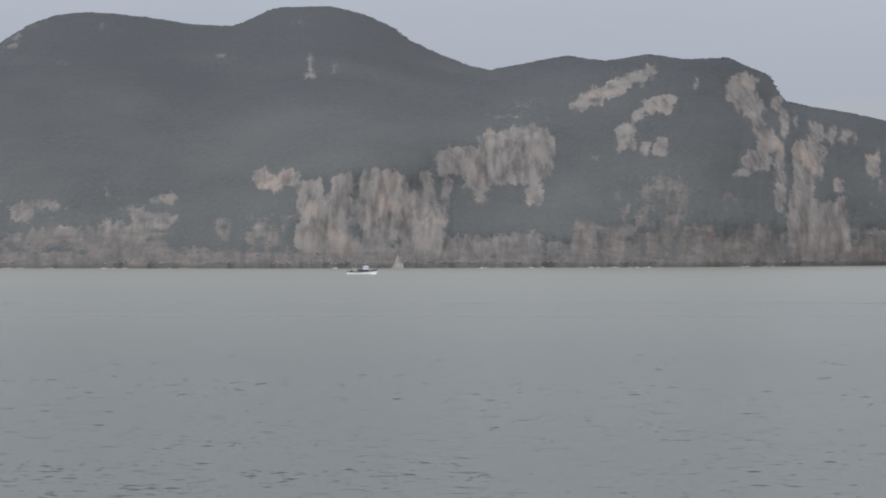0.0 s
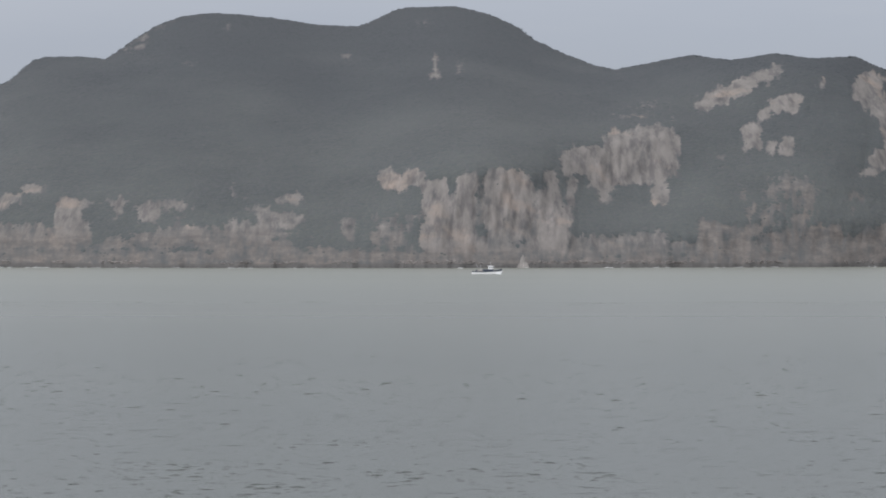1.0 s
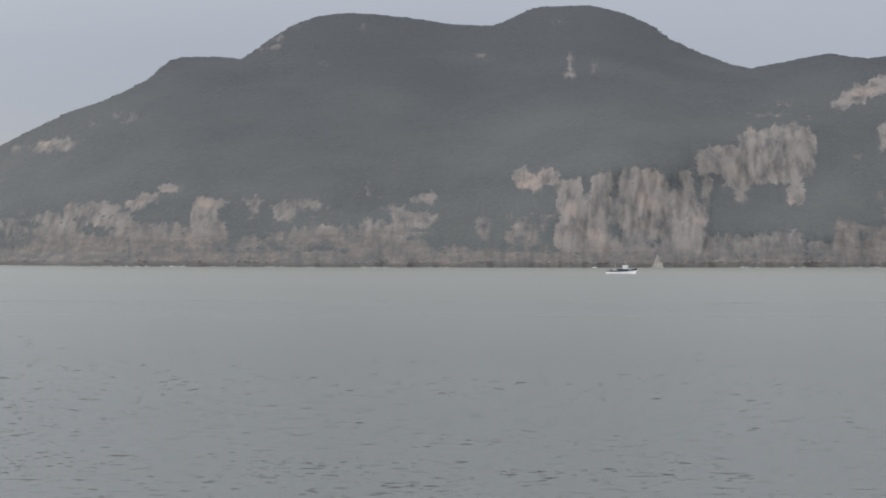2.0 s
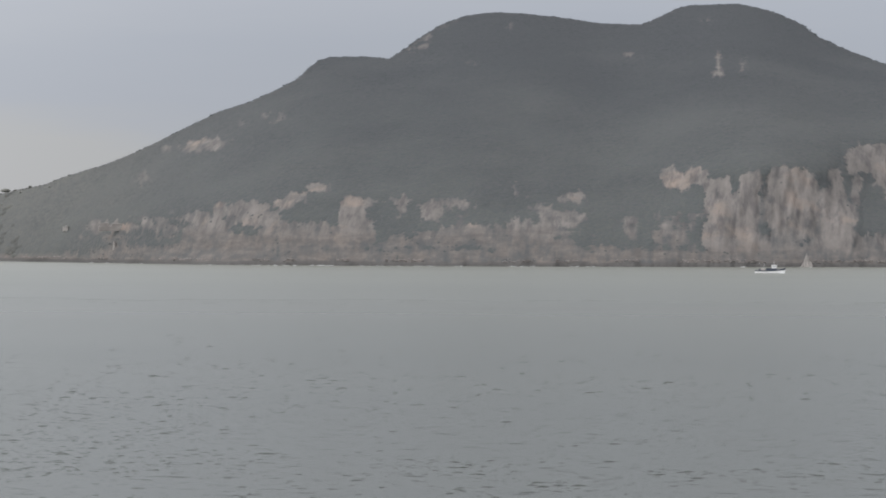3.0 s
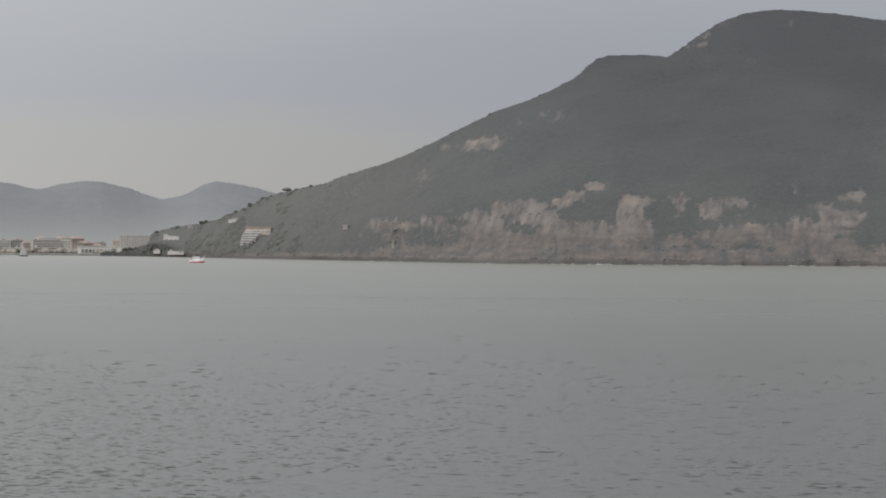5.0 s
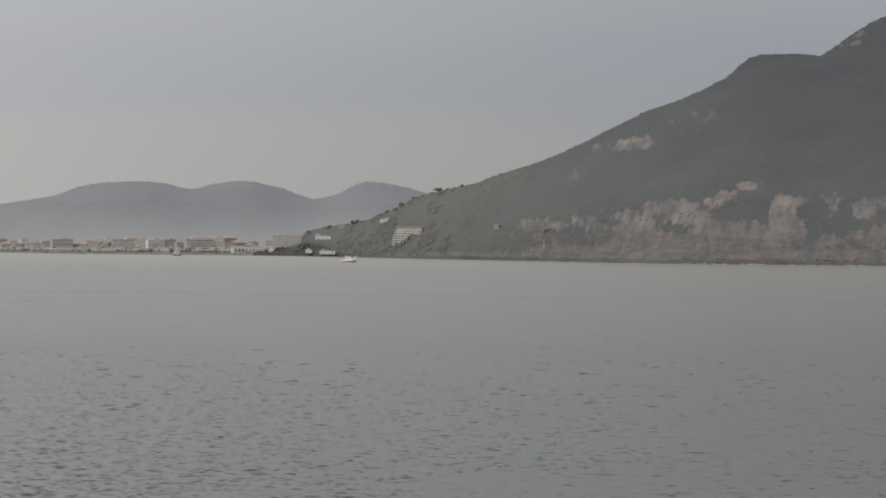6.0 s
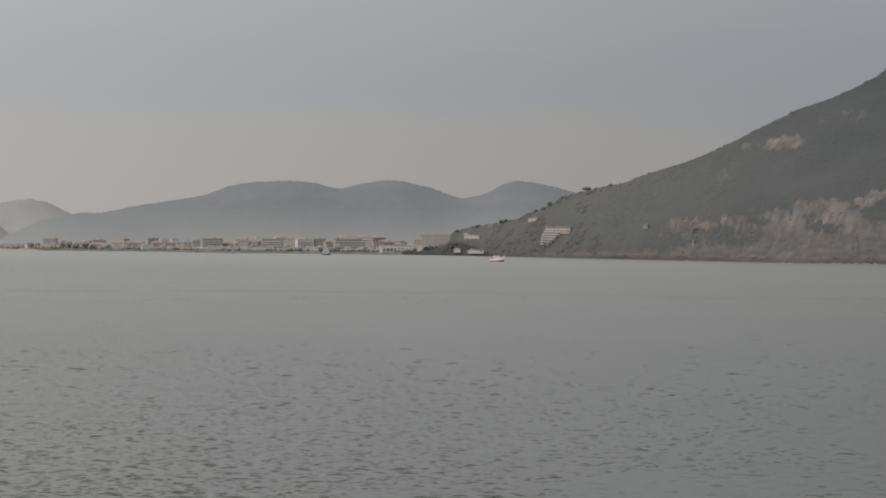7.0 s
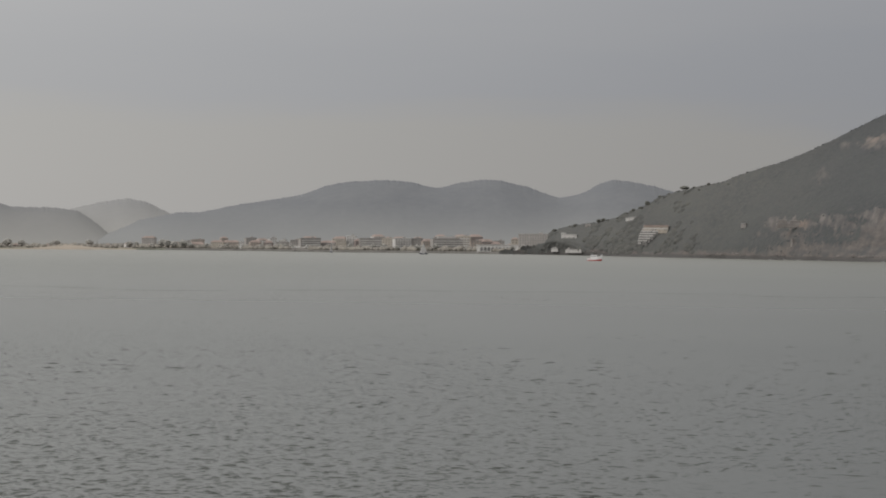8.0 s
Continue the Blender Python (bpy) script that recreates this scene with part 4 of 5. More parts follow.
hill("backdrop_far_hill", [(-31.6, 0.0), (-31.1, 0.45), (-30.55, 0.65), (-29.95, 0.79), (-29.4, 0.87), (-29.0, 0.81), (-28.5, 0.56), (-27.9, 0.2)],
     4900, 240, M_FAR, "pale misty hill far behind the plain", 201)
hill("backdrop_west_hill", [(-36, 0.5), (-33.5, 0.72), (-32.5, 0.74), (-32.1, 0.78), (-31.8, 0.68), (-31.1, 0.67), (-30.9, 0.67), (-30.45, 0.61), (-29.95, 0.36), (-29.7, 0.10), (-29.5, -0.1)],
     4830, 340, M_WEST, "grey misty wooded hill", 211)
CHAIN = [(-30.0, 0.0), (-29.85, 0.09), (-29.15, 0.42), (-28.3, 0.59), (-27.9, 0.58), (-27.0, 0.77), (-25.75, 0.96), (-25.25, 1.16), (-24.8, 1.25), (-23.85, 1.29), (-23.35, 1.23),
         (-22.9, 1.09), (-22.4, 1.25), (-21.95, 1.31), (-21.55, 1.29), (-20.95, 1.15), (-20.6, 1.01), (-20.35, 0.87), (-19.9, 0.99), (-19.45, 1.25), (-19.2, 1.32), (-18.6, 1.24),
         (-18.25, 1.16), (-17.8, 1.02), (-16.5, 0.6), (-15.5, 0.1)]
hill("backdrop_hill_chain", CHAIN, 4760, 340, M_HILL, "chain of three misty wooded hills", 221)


# ---- places on the headland ----
def land_at(az, el):
    """The distance and height of the slope at a bearing and a height angle."""
    k = int(np.argmin(np.abs(az_c - az)))
    j = int(np.argmin(np.abs(EL[k] - el)))
    return float(R[k, j]), float(front[k, j, 2])


# ---- houses ----
WINDOW_MESHES = {}


def window_mesh(w, h):
    if (w, h) not in WINDOW_MESHES:
        bm = box(w, 0.12, h, 0, 0, 0)
        me = bpy.data.meshes.new("window")
        bm.to_mesh(me)
        bm.free()
        me.materials.append(M_GLASS)
        WINDOW_MESHES[(w, h)] = me
    return WINDOW_MESHES[(w, h)]


def add_windows(parent, width, storeys, face, w=1.5, h=1.5, step=3.2, z0=0.9, rise=3.0, x0=0.0):
    count = max(2, int(width / step))
    for s in range(storeys):
        for k in range(count):
            ob = new("window", window_mesh(w, h))
            ob.parent = parent
            ob.location = (x0 + (k - (count - 1) / 2) * width / count, face - 0.03, z0 + s * rise)


def gable_roof(w, d, z, rise, over=0.4):
    bm = bmesh.new()
    x, y = w / 2 + over, d / 2 + over
    low = [bm.verts.new(p) for p in ((-x, -y, z), (x, -y, z), (x, y, z), (-x, y, z))]
    top = [bm.verts.new(p) for p in ((-x + min(x, y) * 0.7, 0, z + rise), (x - min(x, y) * 0.7, 0, z + rise))]
    for f in ((low[0], low[1], top[1], top[0]), (low[2], low[3], top[0], top[1]), (low[1], low[2], top[1]), (low[3], low[0], top[0]), (low[3], low[2], low[1], low[0])):
        bm.faces.new(f)
    return bm


def house(m, name, label, width, depth, storeys, wall, roof="flat", balconies=False, group="", setback=False, roof_mat=None, rise=3.0):
    ob = thing(name, m, label, "building", group)
    h = storeys * rise
    part("wall", box(width, depth, h + 3, 0, 0, -3, 0.05), wall, ob)
    if roof == "flat":
        part("roof", box(width + 0.5, depth + 0.5, 0.45, 0, 0, h), roof_mat or M_SLATE, ob)
        part("parapet", box(width, 0.25, 0.9, 0, -depth / 2 + 0.2, h + 0.45), wall, ob)
        part("stair_head", box(min(4.0, width * 0.3), 4.0, 2.4, width * 0.15, 1.0, h + 0.45, 0.05), M_GREY, ob)
    else:
        part("roof", gable_roof(width, depth, h, min(width, depth) * 0.22 + 0.6), roof_mat or M_TILE, ob)
        part("chimney", box(0.8, 0.8, 1.8, width * 0.2, 0.6, h + 1.2), wall, ob)
    if setback:
        part("attic_storey", box(width * 0.6, depth * 0.6, 2.8, 0, 0.5, h + 0.5, 0.05), M_WHITE, ob)
        part("attic_roof", box(width * 0.66, depth * 0.7, 0.35, 0, 0.5, h + 3.3), M_WHITE, ob)
    if balconies:
        for s in range(1, storeys):
            slab = part("balcony", box(width * 0.9, 1.5, 0.22, 0, -depth / 2 - 0.7, s * rise - 0.1), M_WHITE, ob)
            part("balustrade", box(width * 0.9, 0.12, 1.0, 0, -depth / 2 - 1.38, s * rise + 0.12), M_WHITE, slab)
    add_windows(ob, width * 0.94, storeys, -depth / 2, rise=rise)
    return ob


# bearing, distance behind the shore, width, storeys, wall, roof, balconies, set-back attic, words
FRONT = [
    (-29.35, 60, 17, 2, M_WHITE, "gable", 0, 0, "small white house with a clay tile roof among trees"),
    (-28.55, 60, 12, 3, M_CREAM, "gable", 0, 0, "narrow cream house with a clay tile roof"),
    (-27.95, 80, 30, 2, M_OCHRE, "gable", 0, 0, "long low ochre terrace under clay tiles"),
    (-27.50, 70, 22, 3, M_CREAM, "gable", 0, 0, "cream house with a clay tile roof"),
    (-27.22, 110, 32, 5, M_OCHRE, "gable", 0, 0, "ochre apartment block with a hipped tile roof"),
    (-27.02, 60, 7, 4, M_WHITE, "flat", 0, 0, "slim white block on the sea front"),
    (-26.72, 95, 21, 5, M_OCHRE, "gable", 0, 0, "ochre apartment block with a tile roof"),
    (-26.44, 95, 15, 5, M_BRICK, "gable", 0, 0, "brick apartment block with a tile roof"),
    (-26.14, 100, 24, 4, M_GREY, "flat", 0, 0, "grey flat-roofed apartment block"),
    (-25.88, 140, 16, 5, M_GREY, "flat", 0, 0, "grey apartment block behind trees"),
    (-25.58, 110, 32, 6, M_GREY, "flat", 1, 0, "grey apartment block with pale balcony bands"),
    (-24.92, 100, 15, 5, M_CREAM, "flat", 0, 0, "plain cream apartment block"),
    (-24.70, 130, 14, 6, M_WHITE, "flat", 1, 0, "white apartment block with balconies"),
    (-24.52, 90, 16, 5, M_BRICK, "gable", 0, 0, "brick house block under tiles"),
    (-24.28, 100, 36, 6, M_GREY, "flat", 1, 0, "wide grey apartment block with balcony bands"),
    (-23.92, 90, 17, 6, M_CREAM, "flat", 0, 0, "pale cream apartment block"),
    (-23.64, 100, 25, 5, M_WHITE, "flat", 1, 0, "tall white apartment block with stacked balconies"),
    (-23.34, 130, 17, 6, M_GREY, "flat", 0, 0, "tall plain grey apartment block"),
    (-23.10, 90, 16, 5, M_OCHRE, "gable", 0, 0, "ochre house block under tiles"),
    (-22.70, 110, 44, 6, M_GREY, "flat", 1, 1, "wide grey apartment block with white balconies and attic"),
    (-22.32, 150, 18, 7, M_CREAM, "flat", 1, 0, "tall cream apartment block with balconies"),
    (-22.08, 120, 17, 5, M_OCHRE, "flat", 0, 0, "plain flat-roofed ochre apartment block"),
    (-21.85, 140, 17, 5, M_BRICK, "gable", 0, 0, "brick apartment block under tiles"),
    (-21.66, 150, 13, 4, M_BRICK, "gable", 0, 0, "low brick house under tiles"),
    (-21.26, 120, 10, 6, M_CREAM, "gable", 0, 0, "slender pale house with a steep white roof"),
    (-20.82, 140, 46, 8, M_GREY, "flat", 0, 0, "long haze-grey apartment block beside the hill"),
]
for az, behind, width, storeys, wall, roof, balc, attic, words in FRONT:
    storeys -= 1 if storeys > 3 and wall is not M_WHITE else 0
    storeys -= 1 if az < -26 and storeys > 3 else 0
    house(spot(az, float(shore_range(az)) + behind, 3.2, random.uniform(-20, 20)), "apartment_building" if storeys > 2 else "house", words, width * (0.8 if az < -26 else 0.92), 12.0, storeys, wall,
          roof, bool(balc), "buildings of the sea front", bool(attic))

# scattered low houses by the beach
for az, behind, width, wall in ((-32.3, 50, 12, M_CREAM), (-31.7, 80, 10, M_OCHRE), (-31.0, 60, 14, M_WHITE), (-30.2, 110, 12, M_OCHRE), (-29.8, 60, 9, M_CREAM), (-28.9, 90, 14, M_OCHRE)):
    house(spot(az, float(shore_range(az)) + behind, 3.2, random.uniform(-30, 30)), "house", "low house with a tile roof near the beach", width, 8.0, 1, wall, "gable", False, "houses by the beach")

# plainer blocks of the streets behind
BACK_WALLS = [M_GREY, M_CREAM, M_OCHRE, M_BRICK, M_GREY, M_WHITE]
BACK_WORDS = ["grey apartment block in the streets behind", "cream apartment block in the streets behind", "ochre apartment block in the streets behind",
              "brick apartment block in the streets behind", "plain grey block in the streets behind", "white apartment block in the streets behind"]
for k in range(34):
    az = -28.9 + 8.3 * k / 33 + random.uniform(-0.08, 0.08)
    kind = random.randrange(6)
    house(spot(az, float(shore_range(az)) + random.uniform(190, 280), 3.4, random.uniform(-25, 25)), "apartment_building", BACK_WORDS[kind], random.uniform(10, 24), 12.0,
          random.choice((2, 3, 4, 4, 5, 6)) - (1 if az < -27 else 0), BACK_WALLS[kind], random.choice(("flat", "gable", "gable")), False, "buildings of the back streets")

# low white sea-front hall with a dark arcade
hall = thing("arcade_hall", spot(-21.62, float(shore_range(-21.62)) + 40, 3.0), "long low white hall with a dark arcade", "building")
part("wall", box(52, 14, 9.0, 0, 0, -1, 0.1), M_WHITE, hall)
part("roof", box(54, 16, 0.6, 0, 0, 8.0), M_WHITE, hall)
for k in range(9):
    bm = box(3.6, 0.3, 3.2, -20 + 4.6 * k, -7.05, 0.6)
    bmesh.ops.create_cone(bm, cap_ends=True, segments=12, radius1=1.8, radius2=1.8, depth=0.3, matrix=Matrix.Translation((-20 + 4.6 * k, -7.05, 3.8)) @ Matrix.Rotation(radians(90), 4, "X"))
    part("archway", bm, M_GLASS, hall)
pav = thing("pavilion", spot(-25.75, float(shore_range(-25.75)) + 22, 3.0), "low white glazed pavilion on the promenade", "building")
part("wall", box(26, 8, 2.6, 0, 0, -1, 0.05), M_GREY, pav)
part("roof", box(30, 10, 0.8, 0, 0, 2.6, 0.1), M_WHITE, pav)
part("roof_light", box(8, 4, 1.2, -6, 0, 3.4, 0.1), M_WHITE, pav)

# villas on the toe of the headland
def stepped_row(ob, home, az, el, x, widths, rises, wall, slab_mat, slab=0.22):
    """Units in a row, each where the slope cuts that height angle, closed only in the camera's view."""
    r, z = home
    for k, (width, rise) in enumerate(zip(widths, rises)):
        r_k = min(land_at(az + math.degrees((x + share * width) / r), el)[0] for share in (0, 0.5, 1.0, 1.6)) - 2.0
        y0, z0 = r_k - r, EYE + r_k * math.tan(radians(el)) - z
        unit = part("unit", box(width + 0.06, 9 + 0.01 * k, rise + 3.0, x + width / 2, y0 + 4.5, z0 - 3.0, 0.03), wall, ob)
        part("roof_slab", box(width + 0.12, 9.6, slab, x + width / 2, y0 + 4.4, z0 + rise), slab_mat, unit)
        if rise > 0.9:
            part("window", box(width * 0.45, 0.12, rise * 0.4, x + width * 0.55, y0 - 0.02, z0 + rise * 0.3), M_GLASS, unit)
        x += width
    return y0, z0


def villa(az, el, label, widths, rises, wall=M_WHITE):
    """A flat-roofed house of units at several depths on the slope, joined in the camera's view."""
    home = land_at(az, el)
    ob = thing("villa", spot(az, *home), label, "building", "villas on the headland")
    stepped_row(ob, home, az, el, -sum(widths) / 2, widths, rises, wall, M_WHITE)
    return ob


LONG = (2.6, 2.6, 2.6, 2.6, 2.6, 2.6, 2.6)
villa(-20.12, 0.135, "long white modern villa among trees", LONG, (3.6, 3.4, 2.0, 1.7, 1.7, 1.6, 1.5))
villa(-20.42, -0.15, "small white boathouse near the shore", (2.4, 3.2, 2.4), (1.5, 2.6, 1.5))
villa(-20.03, -0.17, "low white sea-side pavilion", LONG, (1.2, 3.0, 1.5, 1.4, 1.3, 1.1, 0.8))
villa(-18.83, 0.50, "white villa on the wooded ridge", (2.6, 2.6, 2.6, 2.6), (1.1, 1.4, 2.0, 2.2))
villa(-16.47, 0.375, "small pale grey house alone on the slope", (2.4, 2.6), (1.5, 1.9), M_GREY)
villa(-19.72, 0.37, "low pale cottage high on the wooded toe", (2.2, 2.4, 2.4), (0.7, 1.0, 1.1), M_GREY)

# ruined battery: a long low wall with two gaps over a ledge, and a stump of a tower below
r, z = land_at(-15.33, 0.42)
fort = thing("stone_battery", spot(-15.33, r - 3, z - 0.5, 4), "ruined low stone battery wall on the slope", "ruin")
for x0, width, high in ((-14.5, 8, 3.6), (-3.0, 9, 3.0), (9.0, 11, 2.6)):
    bm = box(width, 2.0, high + 4, x0, 0, -4, 0.15)
    for v in bm.verts:
        v.co.z += 0.5 * noise.noise(v.co * 0.3) if v.co.z > 0 else 0
    part("wall", bm, M_ROCK, fort)
part("ledge", box(37, 3.0, 4.4, -1.5, -1.2, -4.0, 0.2), M_ROCK, fort, "pale masonry ledge")
r, z = land_at(-15.45, 0.0)
tower = thing("stone_tower", spot(-15.45, r - 2, z - 1.0, -5), "stump of a narrow ruined stone tower", "ruin")
part("wall", rod((0, 0, -3), (0, 0, 5.5), 1.7, 1.4, 10), M_ROCK, tower)

# terraced hotel: each storey stands further up the slope and reaches further along it, sized to fit the camera's view
HOTEL_AZ, HOTEL_FOOT, STOREY = -18.31, -0.045, 0.0505
home = land_at(HOTEL_AZ, HOTEL_FOOT)
hotel = thing("terraced_hotel", spot(HOTEL_AZ, *home), "cream terraced hotel stepping down the wooded slope", "hotel")
RISE = home[0] * math.tan(radians(STOREY))
for s, (x_a, x_b) in enumerate([(-18.6, -14.5), (-18.6, -8.5), (-17.8, -5.2), (-17.3, -2.0), (-16.6, 0.5), (-15.2, 3.2), (-13.8, 13.0)]):
    count = max(2, round((x_b - x_a) / 2.4))
    stepped_row(hotel, home, HOTEL_AZ, HOTEL_FOOT + s * STOREY, x_a, [(x_b - x_a) / count] * count, [RISE * 0.52] * count, M_SLATE if s < 6 else M_CREAM, M_WHITE, RISE * 0.42)
count = 11
stepped_row(hotel, home, HOTEL_AZ, HOTEL_FOOT + 7 * STOREY, -12.6, [2.4] * count, [RISE * 0.5] * count, M_CREAM, M_TILE, RISE * 0.7)


# mixed gardens and tall trees on the low toe, with gaps of paler grass
n_k = 3600
t_az = rng.uniform(-20.55, -16.2, n_k)
t_up = rng.uniform(0.06, 1.0, n_k)
t_c = np.clip(np.searchsorted(az_c, t_az), 0, COLS - 1)
t_r = (t_up * (ROWS_UP - 1)).astype(int)
t_keep = (fbm(t_az * 3.2, t_up * 5.0, 63, 4) > 0.06) & (rng.random(n_k) < np.clip((-17.3 - t_az) / 1.2, 0, 1)) & (rock[t_c, t_r] < 0.5)
t_at = front[t_c[t_keep], t_r[t_keep]]
t_size = rng.uniform(0.9, 2.3, len(t_at))
gone = np.zeros(len(t_at), bool)
for ob in [o for o in bpy.data.objects if o.name.split(".")[0] in ("villa", "terraced_hotel")]:
    p = np.array(ob.matrix_world.translation)
    gone |= np.linalg.norm(t_at[:, :2] - p[None, :2], axis=1) < 24
t_at, t_size = t_at[~gone], t_size[~gone]
t_v, t_f = domes(t_at, t_size * 2.3, 0.32, np.tile(np.array([0.0, -0.5, 0.866]), (len(t_size), 1)))
tagged(numpy_object("toe_woodland", t_v, t_f, M_GROVE), "olive-grey garden trees and bushes between the villas", "shrubs", kind="stuff")


# ---- trees one can tell apart ----
def tree(m, height, spread, seed, label, group, pine=False, leaf=M_CROWN):
    ob = thing("tree", m, label, "tree", group)
    rnd = np.random.default_rng(seed)
    bm = rod((0, 0, -0.8), (0.2, 0, height * 0.62), 0.32, 0.14)
    for k in range(5):
        a = k * 1.26 + rnd.uniform(-0.3, 0.3)
        z0 = height * rnd.uniform(0.35, 0.55)
        limb = rod((0.1, 0, z0), (spread * 0.6 * math.cos(a), spread * 0.6 * math.sin(a), z0 + height * 0.25), 0.13, 0.05, 6)
        me = bpy.data.meshes.new("limb")
        limb.to_mesh(me)
        limb.free()
        bm.from_mesh(me)
        bpy.data.meshes.remove(me)
    part("trunk", bm, M_BARK, ob)
    n_k = 110
    th, rad = rnd.uniform(0, 2 * np.pi, n_k), np.sqrt(rnd.random(n_k))
    zz = rnd.uniform(-1, 1, n_k)
    if pine:
        c = np.stack([rad * np.cos(th) * spread, rad * np.sin(th) * spread, height * (0.74 + 0.24 * zz * (1.1 - rad))], -1)
    else:
        w = np.sqrt(np.clip(1 - zz ** 2, 0.05, 1))
        c = np.stack([rad * np.cos(th) * spread * w, rad * np.sin(th) * spread * w, height * (0.64 + 0.34 * zz)], -1)
    v, f = clumps(c, rnd.uniform(0.45, 1.05, n_k) * spread * 0.28)
    numpy_object("crown", v, f, leaf, parent=ob)
    return ob


r, z = land_at(-17.70, 1.03)
pine = tree(spot(-17.70, r, z + 0.3), 8.6, 4.8, 1, "spreading pine standing up from the ridge", "", pine=True)
OAKS = [tree(spot(-19.5, *land_at(-19.5, 0.40)), 5.0, 2.6, 2, "dark round-crowned tree on the wooded toe", "trees on the toe")]
for az, el, s in ((-18.45, 0.78, 0.9), (-18.6, 0.70, 1.1), (-19.1, 0.48, 1.0), (-19.3, 0.45, 0.8), (-20.0, 0.33, 0.9), (-20.42, 0.22, 1.2),
                  (-19.8, 0.0, 1.0), (-19.6, 0.1, 0.9), (-19.2, 0.05, 1.1), (-18.95, 0.2, 1.0), (-19.0, 0.0, 0.9), (-17.4, 1.1, 0.7), (-16.8, 1.22, 0.6)):
    r, z = land_at(az, el)
    copy_thing(OAKS[0], spot(az, r, z - 0.3, random.uniform(0, 360)) @ Matrix.Scale(s * 0.62, 4))

for az, s in ((-19.40, 1.0), (-18.77, 0.95), (-18.64, 0.7), (-18.48, 1.1), (-18.22, 0.8), (-18.02, 0.65), (-17.5, 0.6), (-17.2, 0.75), (-16.7, 0.5), (-19.05, 0.6), (-20.44, 0.9), (-20.1, 0.6)):
    r, z = land_at(az, 9.0)
    copy_thing(OAKS[0], spot(az, r - 2, z - 1.3 - 0.8 * s, random.uniform(0, 360)) @ Matrix.Scale(s, 4))

front_tree = tree(spot(-29.2, float(shore_range(-29.2)) + 45, 3.2), 9.0, 4.6, 3, "broad haze-pale green tree on the sea front", "trees on the sea front", leaf=M_PLANE)
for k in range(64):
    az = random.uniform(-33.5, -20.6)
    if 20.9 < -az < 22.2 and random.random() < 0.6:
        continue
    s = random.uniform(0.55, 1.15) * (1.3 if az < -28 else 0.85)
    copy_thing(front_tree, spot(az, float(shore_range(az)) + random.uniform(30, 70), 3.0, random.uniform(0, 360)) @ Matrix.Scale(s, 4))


# ---- boats ----
def hull(length, beam, free, draft=0.5, rake=0.16, stern=0.8, sheer=0.35, flare=1.0):
    """A loft of stations from the stern (-x) to the bow (+x), with a deck edge that rises forward."""
    bm = bmesh.new()
    rings = []
    for k in range(15):
        t = k / 14
        half = beam / 2 * (stern + (1 - stern) * min(1, t * 2.5)) * (1 if t < 0.5 else max(0.02, 1 - ((t - 0.5) / 0.5) ** 2.3))
        top = free * (1 + sheer * (2 * t - 0.7) ** 2 * (1.6 if t > 0.35 else 0.5))
        x = -length / 2 + length * t
        ring = []
        for w, z in ((1.0, top), (0.96 * flare, top * 0.55), (0.86, 0.05), (0.5, -draft * 0.8), (0.0, -draft)):
            ring.append((x + rake * length * max(0, t - 0.6) * (z / max(top, 0.1) - 0.4), half * w, z))
        full = [(x_, y_, z_) for x_, y_, z_ in ring] + [(x_, -y_, z_) for x_, y_, z_ in ring[-2::-1]]
        rings.append([bm.verts.new(p) for p in full])
    for a_, b_ in zip(rings, rings[1:]):
        for i in range(len(a_) - 1):
            bm.faces.new((a_[i], a_[i + 1], b_[i + 1], b_[i]))
        bm.faces.new((a_[0], b_[0], b_[-1], a_[-1]))
    bm.faces.new(rings[0])
    bm.faces.new(rings[-1])
    return bm


def cabin_windows(parent, w, d, z, n, size=0.7):
    for k in range(n):
        x = (k - (n - 1) / 2) * w / n
        for side in (-1, 1):
            part("window", box(size, 0.06, size * 0.8, parent_x + x, side * (d / 2 + 0.02), z), M_HULL_D, parent)


boat = thing("fishing_boat", spot(-1.71, 1606, 0, 4), "small white and dark fishing boat under way", "boat")
part("hull", hull(17.6, 5.05, 1.1, 1.0), M_HULL_W, boat, "white painted lower hull")
part("bulwark", hull(17.3, 4.8, 1.7, 0.9), M_HULL_D, boat, "dark painted bulwark")
part("deck", box(12.5, 4.0, 0.15, -1.6, 0, 1.6), M_GREY, boat)
part("deckhouse", box(6.4, 3.0, 1.3, 0.8, 0, 1.7, 0.1), M_HULL_D, boat, "dark low deckhouse")
wheelhouse = part("wheelhouse", box(2.8, 2.6, 1.8, 2.4, 0, 2.9, 0.12), M_HULL_W, boat)
part("wheelhouse_roof", box(3.4, 3.0, 0.2, 2.4, 0, 4.7, 0.05), M_HULL_W, wheelhouse)
parent_x = 2.4
cabin_windows(wheelhouse, 2.6, 2.6, 3.7, 3, 0.6)
part("shelter", box(2.6, 2.8, 1.2, -4.0, 0, 1.7, 0.1), M_GREY, boat)
part("mast", rod((2.4, 0, 4.8), (2.4, 0, 7.4), 0.12, 0.05), M_METAL, boat)
part("boom", rod((-3.4, 0, 1.6), (-6.4, 0, 6.0), 0.09, 0.05), M_METAL, boat)
part("derrick_post", rod((-3.4, 0, 1.5), (-3.4, 0, 6.2), 0.12, 0.08), M_METAL, boat)
part("net_drum", rod((-6.0, -1.2, 2.1), (-6.0, 1.2, 2.1), 0.55, sides=12), M_HULL_D, boat)
for k in range(7):
    part("rail_post", rod((4.6 + 0.55 * k, -1.9 + 0.26 * k, 1.8 + 0.07 * k), (4.6 + 0.55 * k, -1.9 + 0.26 * k, 2.8 + 0.07 * k), 0.035, sides=6), M_METAL, boat)
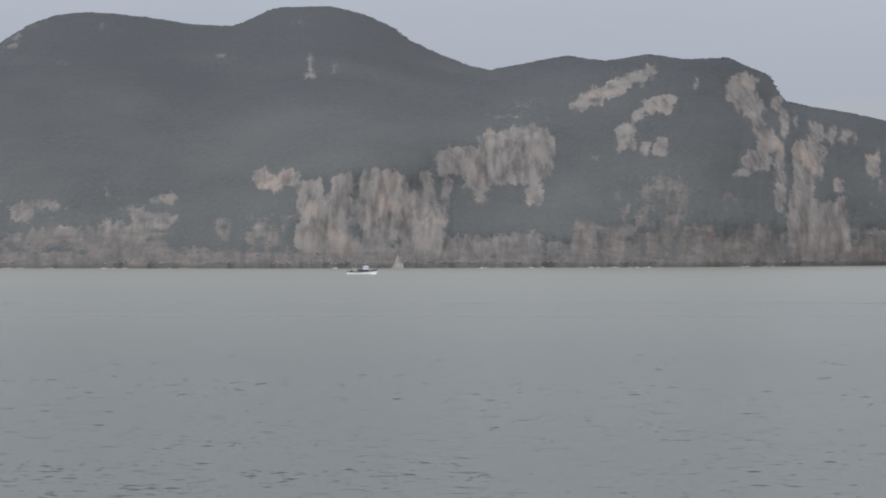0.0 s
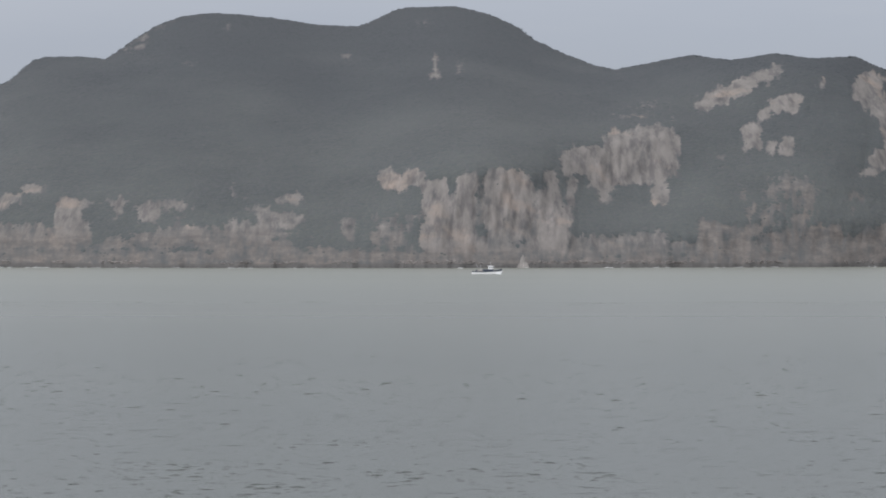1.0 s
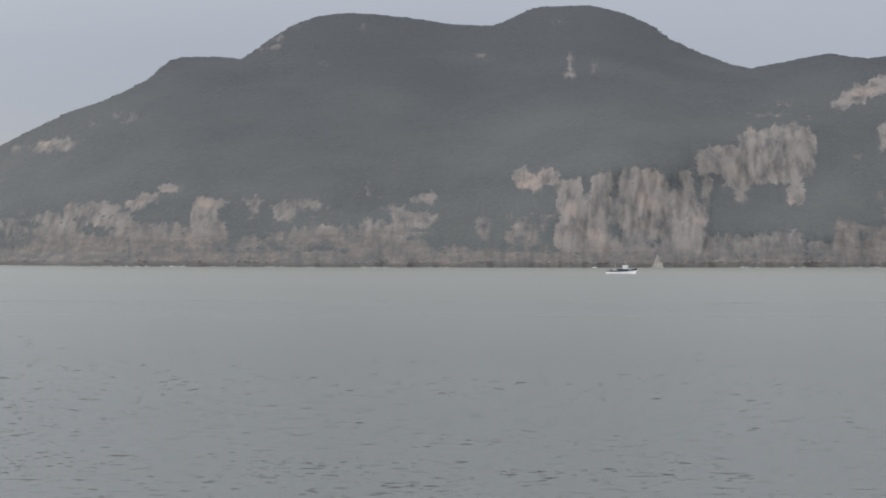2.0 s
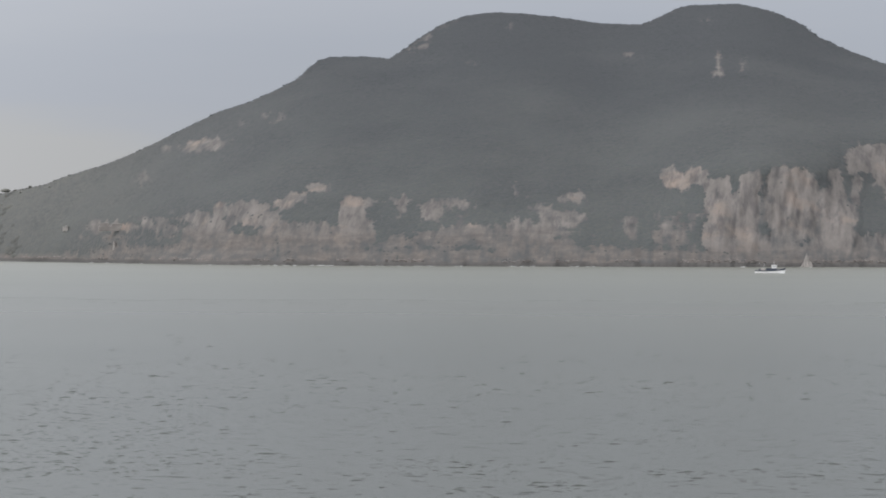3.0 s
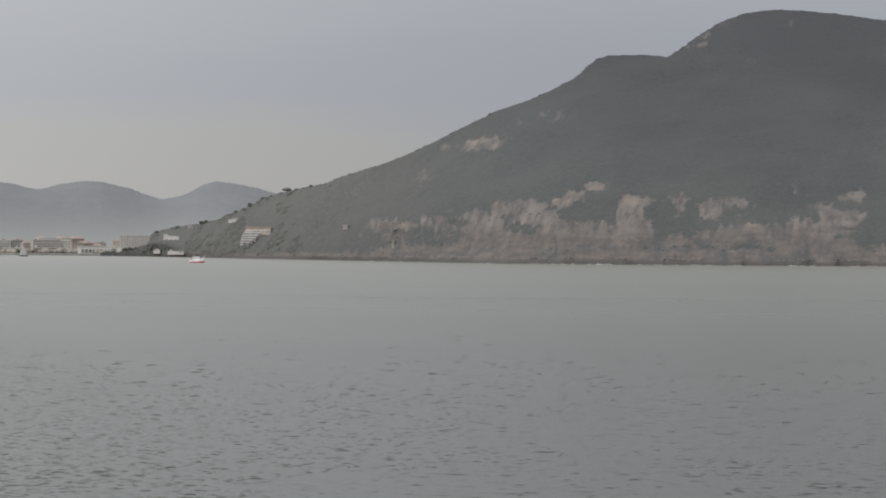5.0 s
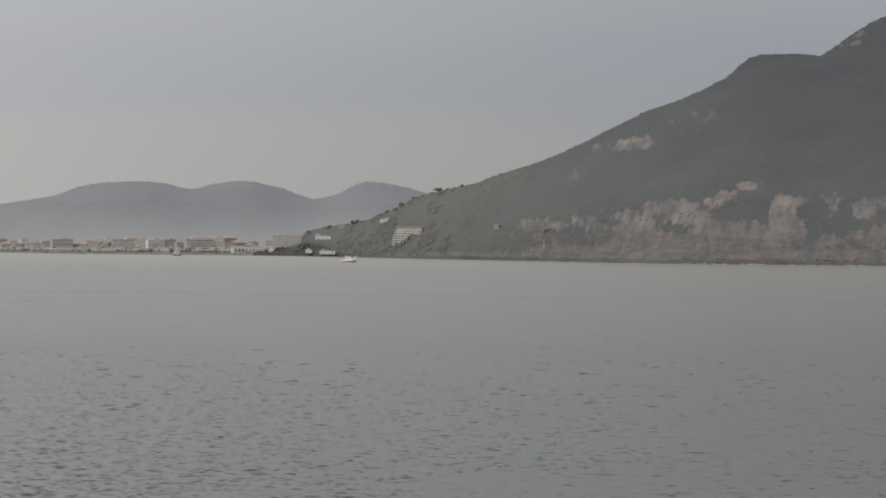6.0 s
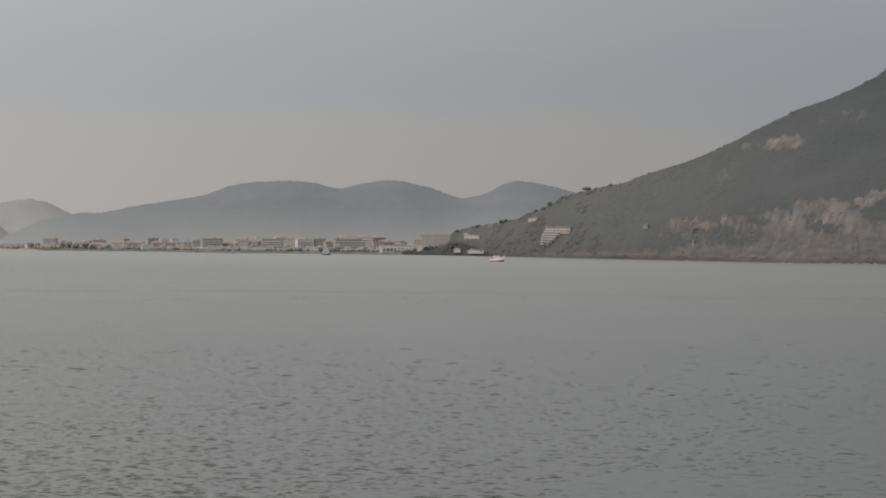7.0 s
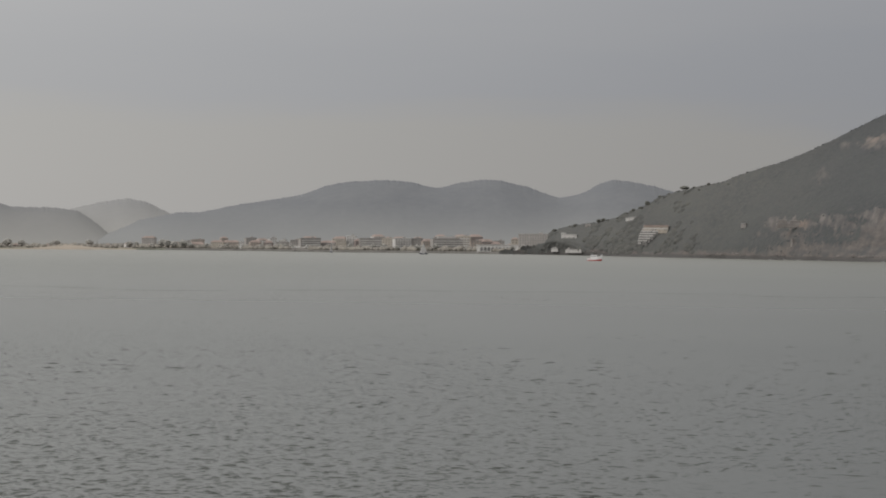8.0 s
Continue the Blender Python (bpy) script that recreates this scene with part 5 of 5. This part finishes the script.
part("bow_wave", box(4.0, 5.4, 0.10, 7.2, 0, 0.0, 0.04), M_FOAM, boat, "low white bow wave")

launch = thing("motor_boat", spot(-19.58, 2204, 0, -3) @ Matrix.Rotation(radians(-2.5), 4, "Y") @ Matrix.Diagonal((0.76, 0.78, 0.95, 1)), "red and white motor boat on the bay", "boat")
part("topsides", hull(16.0, 4.6, 2.3, 0.9, 0.2, 0.85, 0.5), M_HULL_W, launch, "white painted topsides")
part("hull", hull(15.7, 4.75, 0.85, 0.9, 0.12, 0.85, 0.2), M_HULL_R, launch, "red painted lower hull")
part("foredeck", box(4.6, 2.4, 0.35, 4.6, 0, 2.75, 0.1), M_HULL_W, launch)
cab = part("cabin", box(6.6, 3.4, 2.6, -0.6, 0, 2.25, 0.2), M_HULL_W, launch)
parent_x = -0.6
cabin_windows(cab, 5.8, 3.4, 3.5, 4, 0.8)
part("cabin_roof", box(7.2, 3.7, 0.25, -0.8, 0, 4.75, 0.06), M_HULL_W, cab)
part("radar_arch", box(0.5, 3.0, 0.9, -2.4, 0, 4.95, 0.1), M_METAL, launch)
part("mast", rod((-2.4, 0, 5.8), (-2.4, 0, 7.4), 0.06, 0.03), M_METAL, launch)
part("cockpit_rail", box(3.8, 3.9, 0.6, -6.0, 0, 1.95, 0.1), M_HULL_R, launch)


def sail(points, bulge):
    """A triangular sail with a little belly."""
    a_, b_, c_ = (Vector(p) for p in points)
    bm = bmesh.new()
    n_k, rows_v = 7, []
    for i in range(n_k + 1):
        s = i / n_k
        row = []
        for j in range(n_k + 1):
            t = j / n_k
            p = a_.lerp(b_, t).lerp(c_, s)
            p.y += bulge * math.sin(math.pi * t) * (1 - s) * 1.2
            row.append(bm.verts.new(p))
        rows_v.append(row)
    for i in range(n_k):
        for j in range(n_k):
            bm.faces.new((rows_v[i][j], rows_v[i][j + 1], rows_v[i + 1][j + 1], rows_v[i + 1][j]))
    bmesh.ops.remove_doubles(bm, verts=bm.verts, dist=0.001)
    bmesh.ops.solidify(bm, geom=bm.faces[:], thickness=0.03)
    return bm


def sailing_boat(m, s, label):
    ob = thing("sailing_boat", m, label, "sailing boat", "sailing boats off the town")
    part("hull", hull(9.5 * s, 3.0 * s, 1.1 * s, 0.6, 0.2, 0.7, 0.2), M_HULL_D, ob, smooth=True)
    part("coachroof", box(3.6 * s, 1.8 * s, 0.6 * s, 0.4 * s, 0, 1.1 * s, 0.1), M_HULL_W, ob)
    part("mast", rod((0.8 * s, 0, 1.0 * s), (0.8 * s, 0, 13.6 * s), 0.09, 0.06), M_METAL, ob)
    part("boom", rod((0.8 * s, 0, 2.1 * s), (-4.0 * s, 0.5 * s, 2.1 * s), 0.07), M_METAL, ob)
    part("mainsail", sail(((0.7 * s, 0, 2.3 * s), (-3.9 * s, 0.5 * s, 2.3 * s), (0.7 * s, 0, 13.3 * s)), 0.6 * s), M_SAIL, ob)
    part("jib", sail(((4.6 * s, 0, 1.4 * s), (0.3 * s, 0.6 * s, 1.9 * s), (1.0 * s, 0, 11.0 * s)), 0.6 * s), M_SAIL, ob)
    return ob


sailing_boat(spot(-23.18, 3183, 0, 190), 1.05, "small dark-hulled sailing boat with pale grey sails")
sailing_boat(spot(-25.12, 3585, 0, 75), 1.15, "small sailing boat with pale sails close to the sea wall")

# pale pyramid of fallen rock by the water
r, z = land_at(-0.95, -0.32)
stack = bmesh.new()
for dx, dy, rad, hgt in ((0, 0, 7.5, 13.5), (5.0, -2.5, 4.5, 6.0), (-4.5, -2.0, 4.0, 4.5), (2.0, -4.5, 3.5, 3.5)):
    made = bmesh.ops.create_cone(stack, cap_ends=True, segments=9, radius1=rad, radius2=0.6, depth=hgt, matrix=Matrix.Translation((dx, dy, hgt / 2 - 1)))
bmesh.ops.subdivide_edges(stack, edges=stack.edges[:], cuts=2, use_grid_fill=True)
for v in stack.verts:
    v.co += Vector((noise.noise(v.co * 0.35), noise.noise(v.co * 0.35 + Vector((9, 0, 0))), noise.noise(v.co * 0.4 + Vector((0, 7, 0))))) * 1.3
rock_pile = part("rock_stack", stack, M_ROCK)
rock_pile.matrix_world = spot(-0.95, r - 4, max(0, z - 2)) @ Matrix.Diagonal((0.55, 0.55, 0.78, 1))
tagged(rock_pile, "pale pointed limestone stack at the water's edge", "rock")
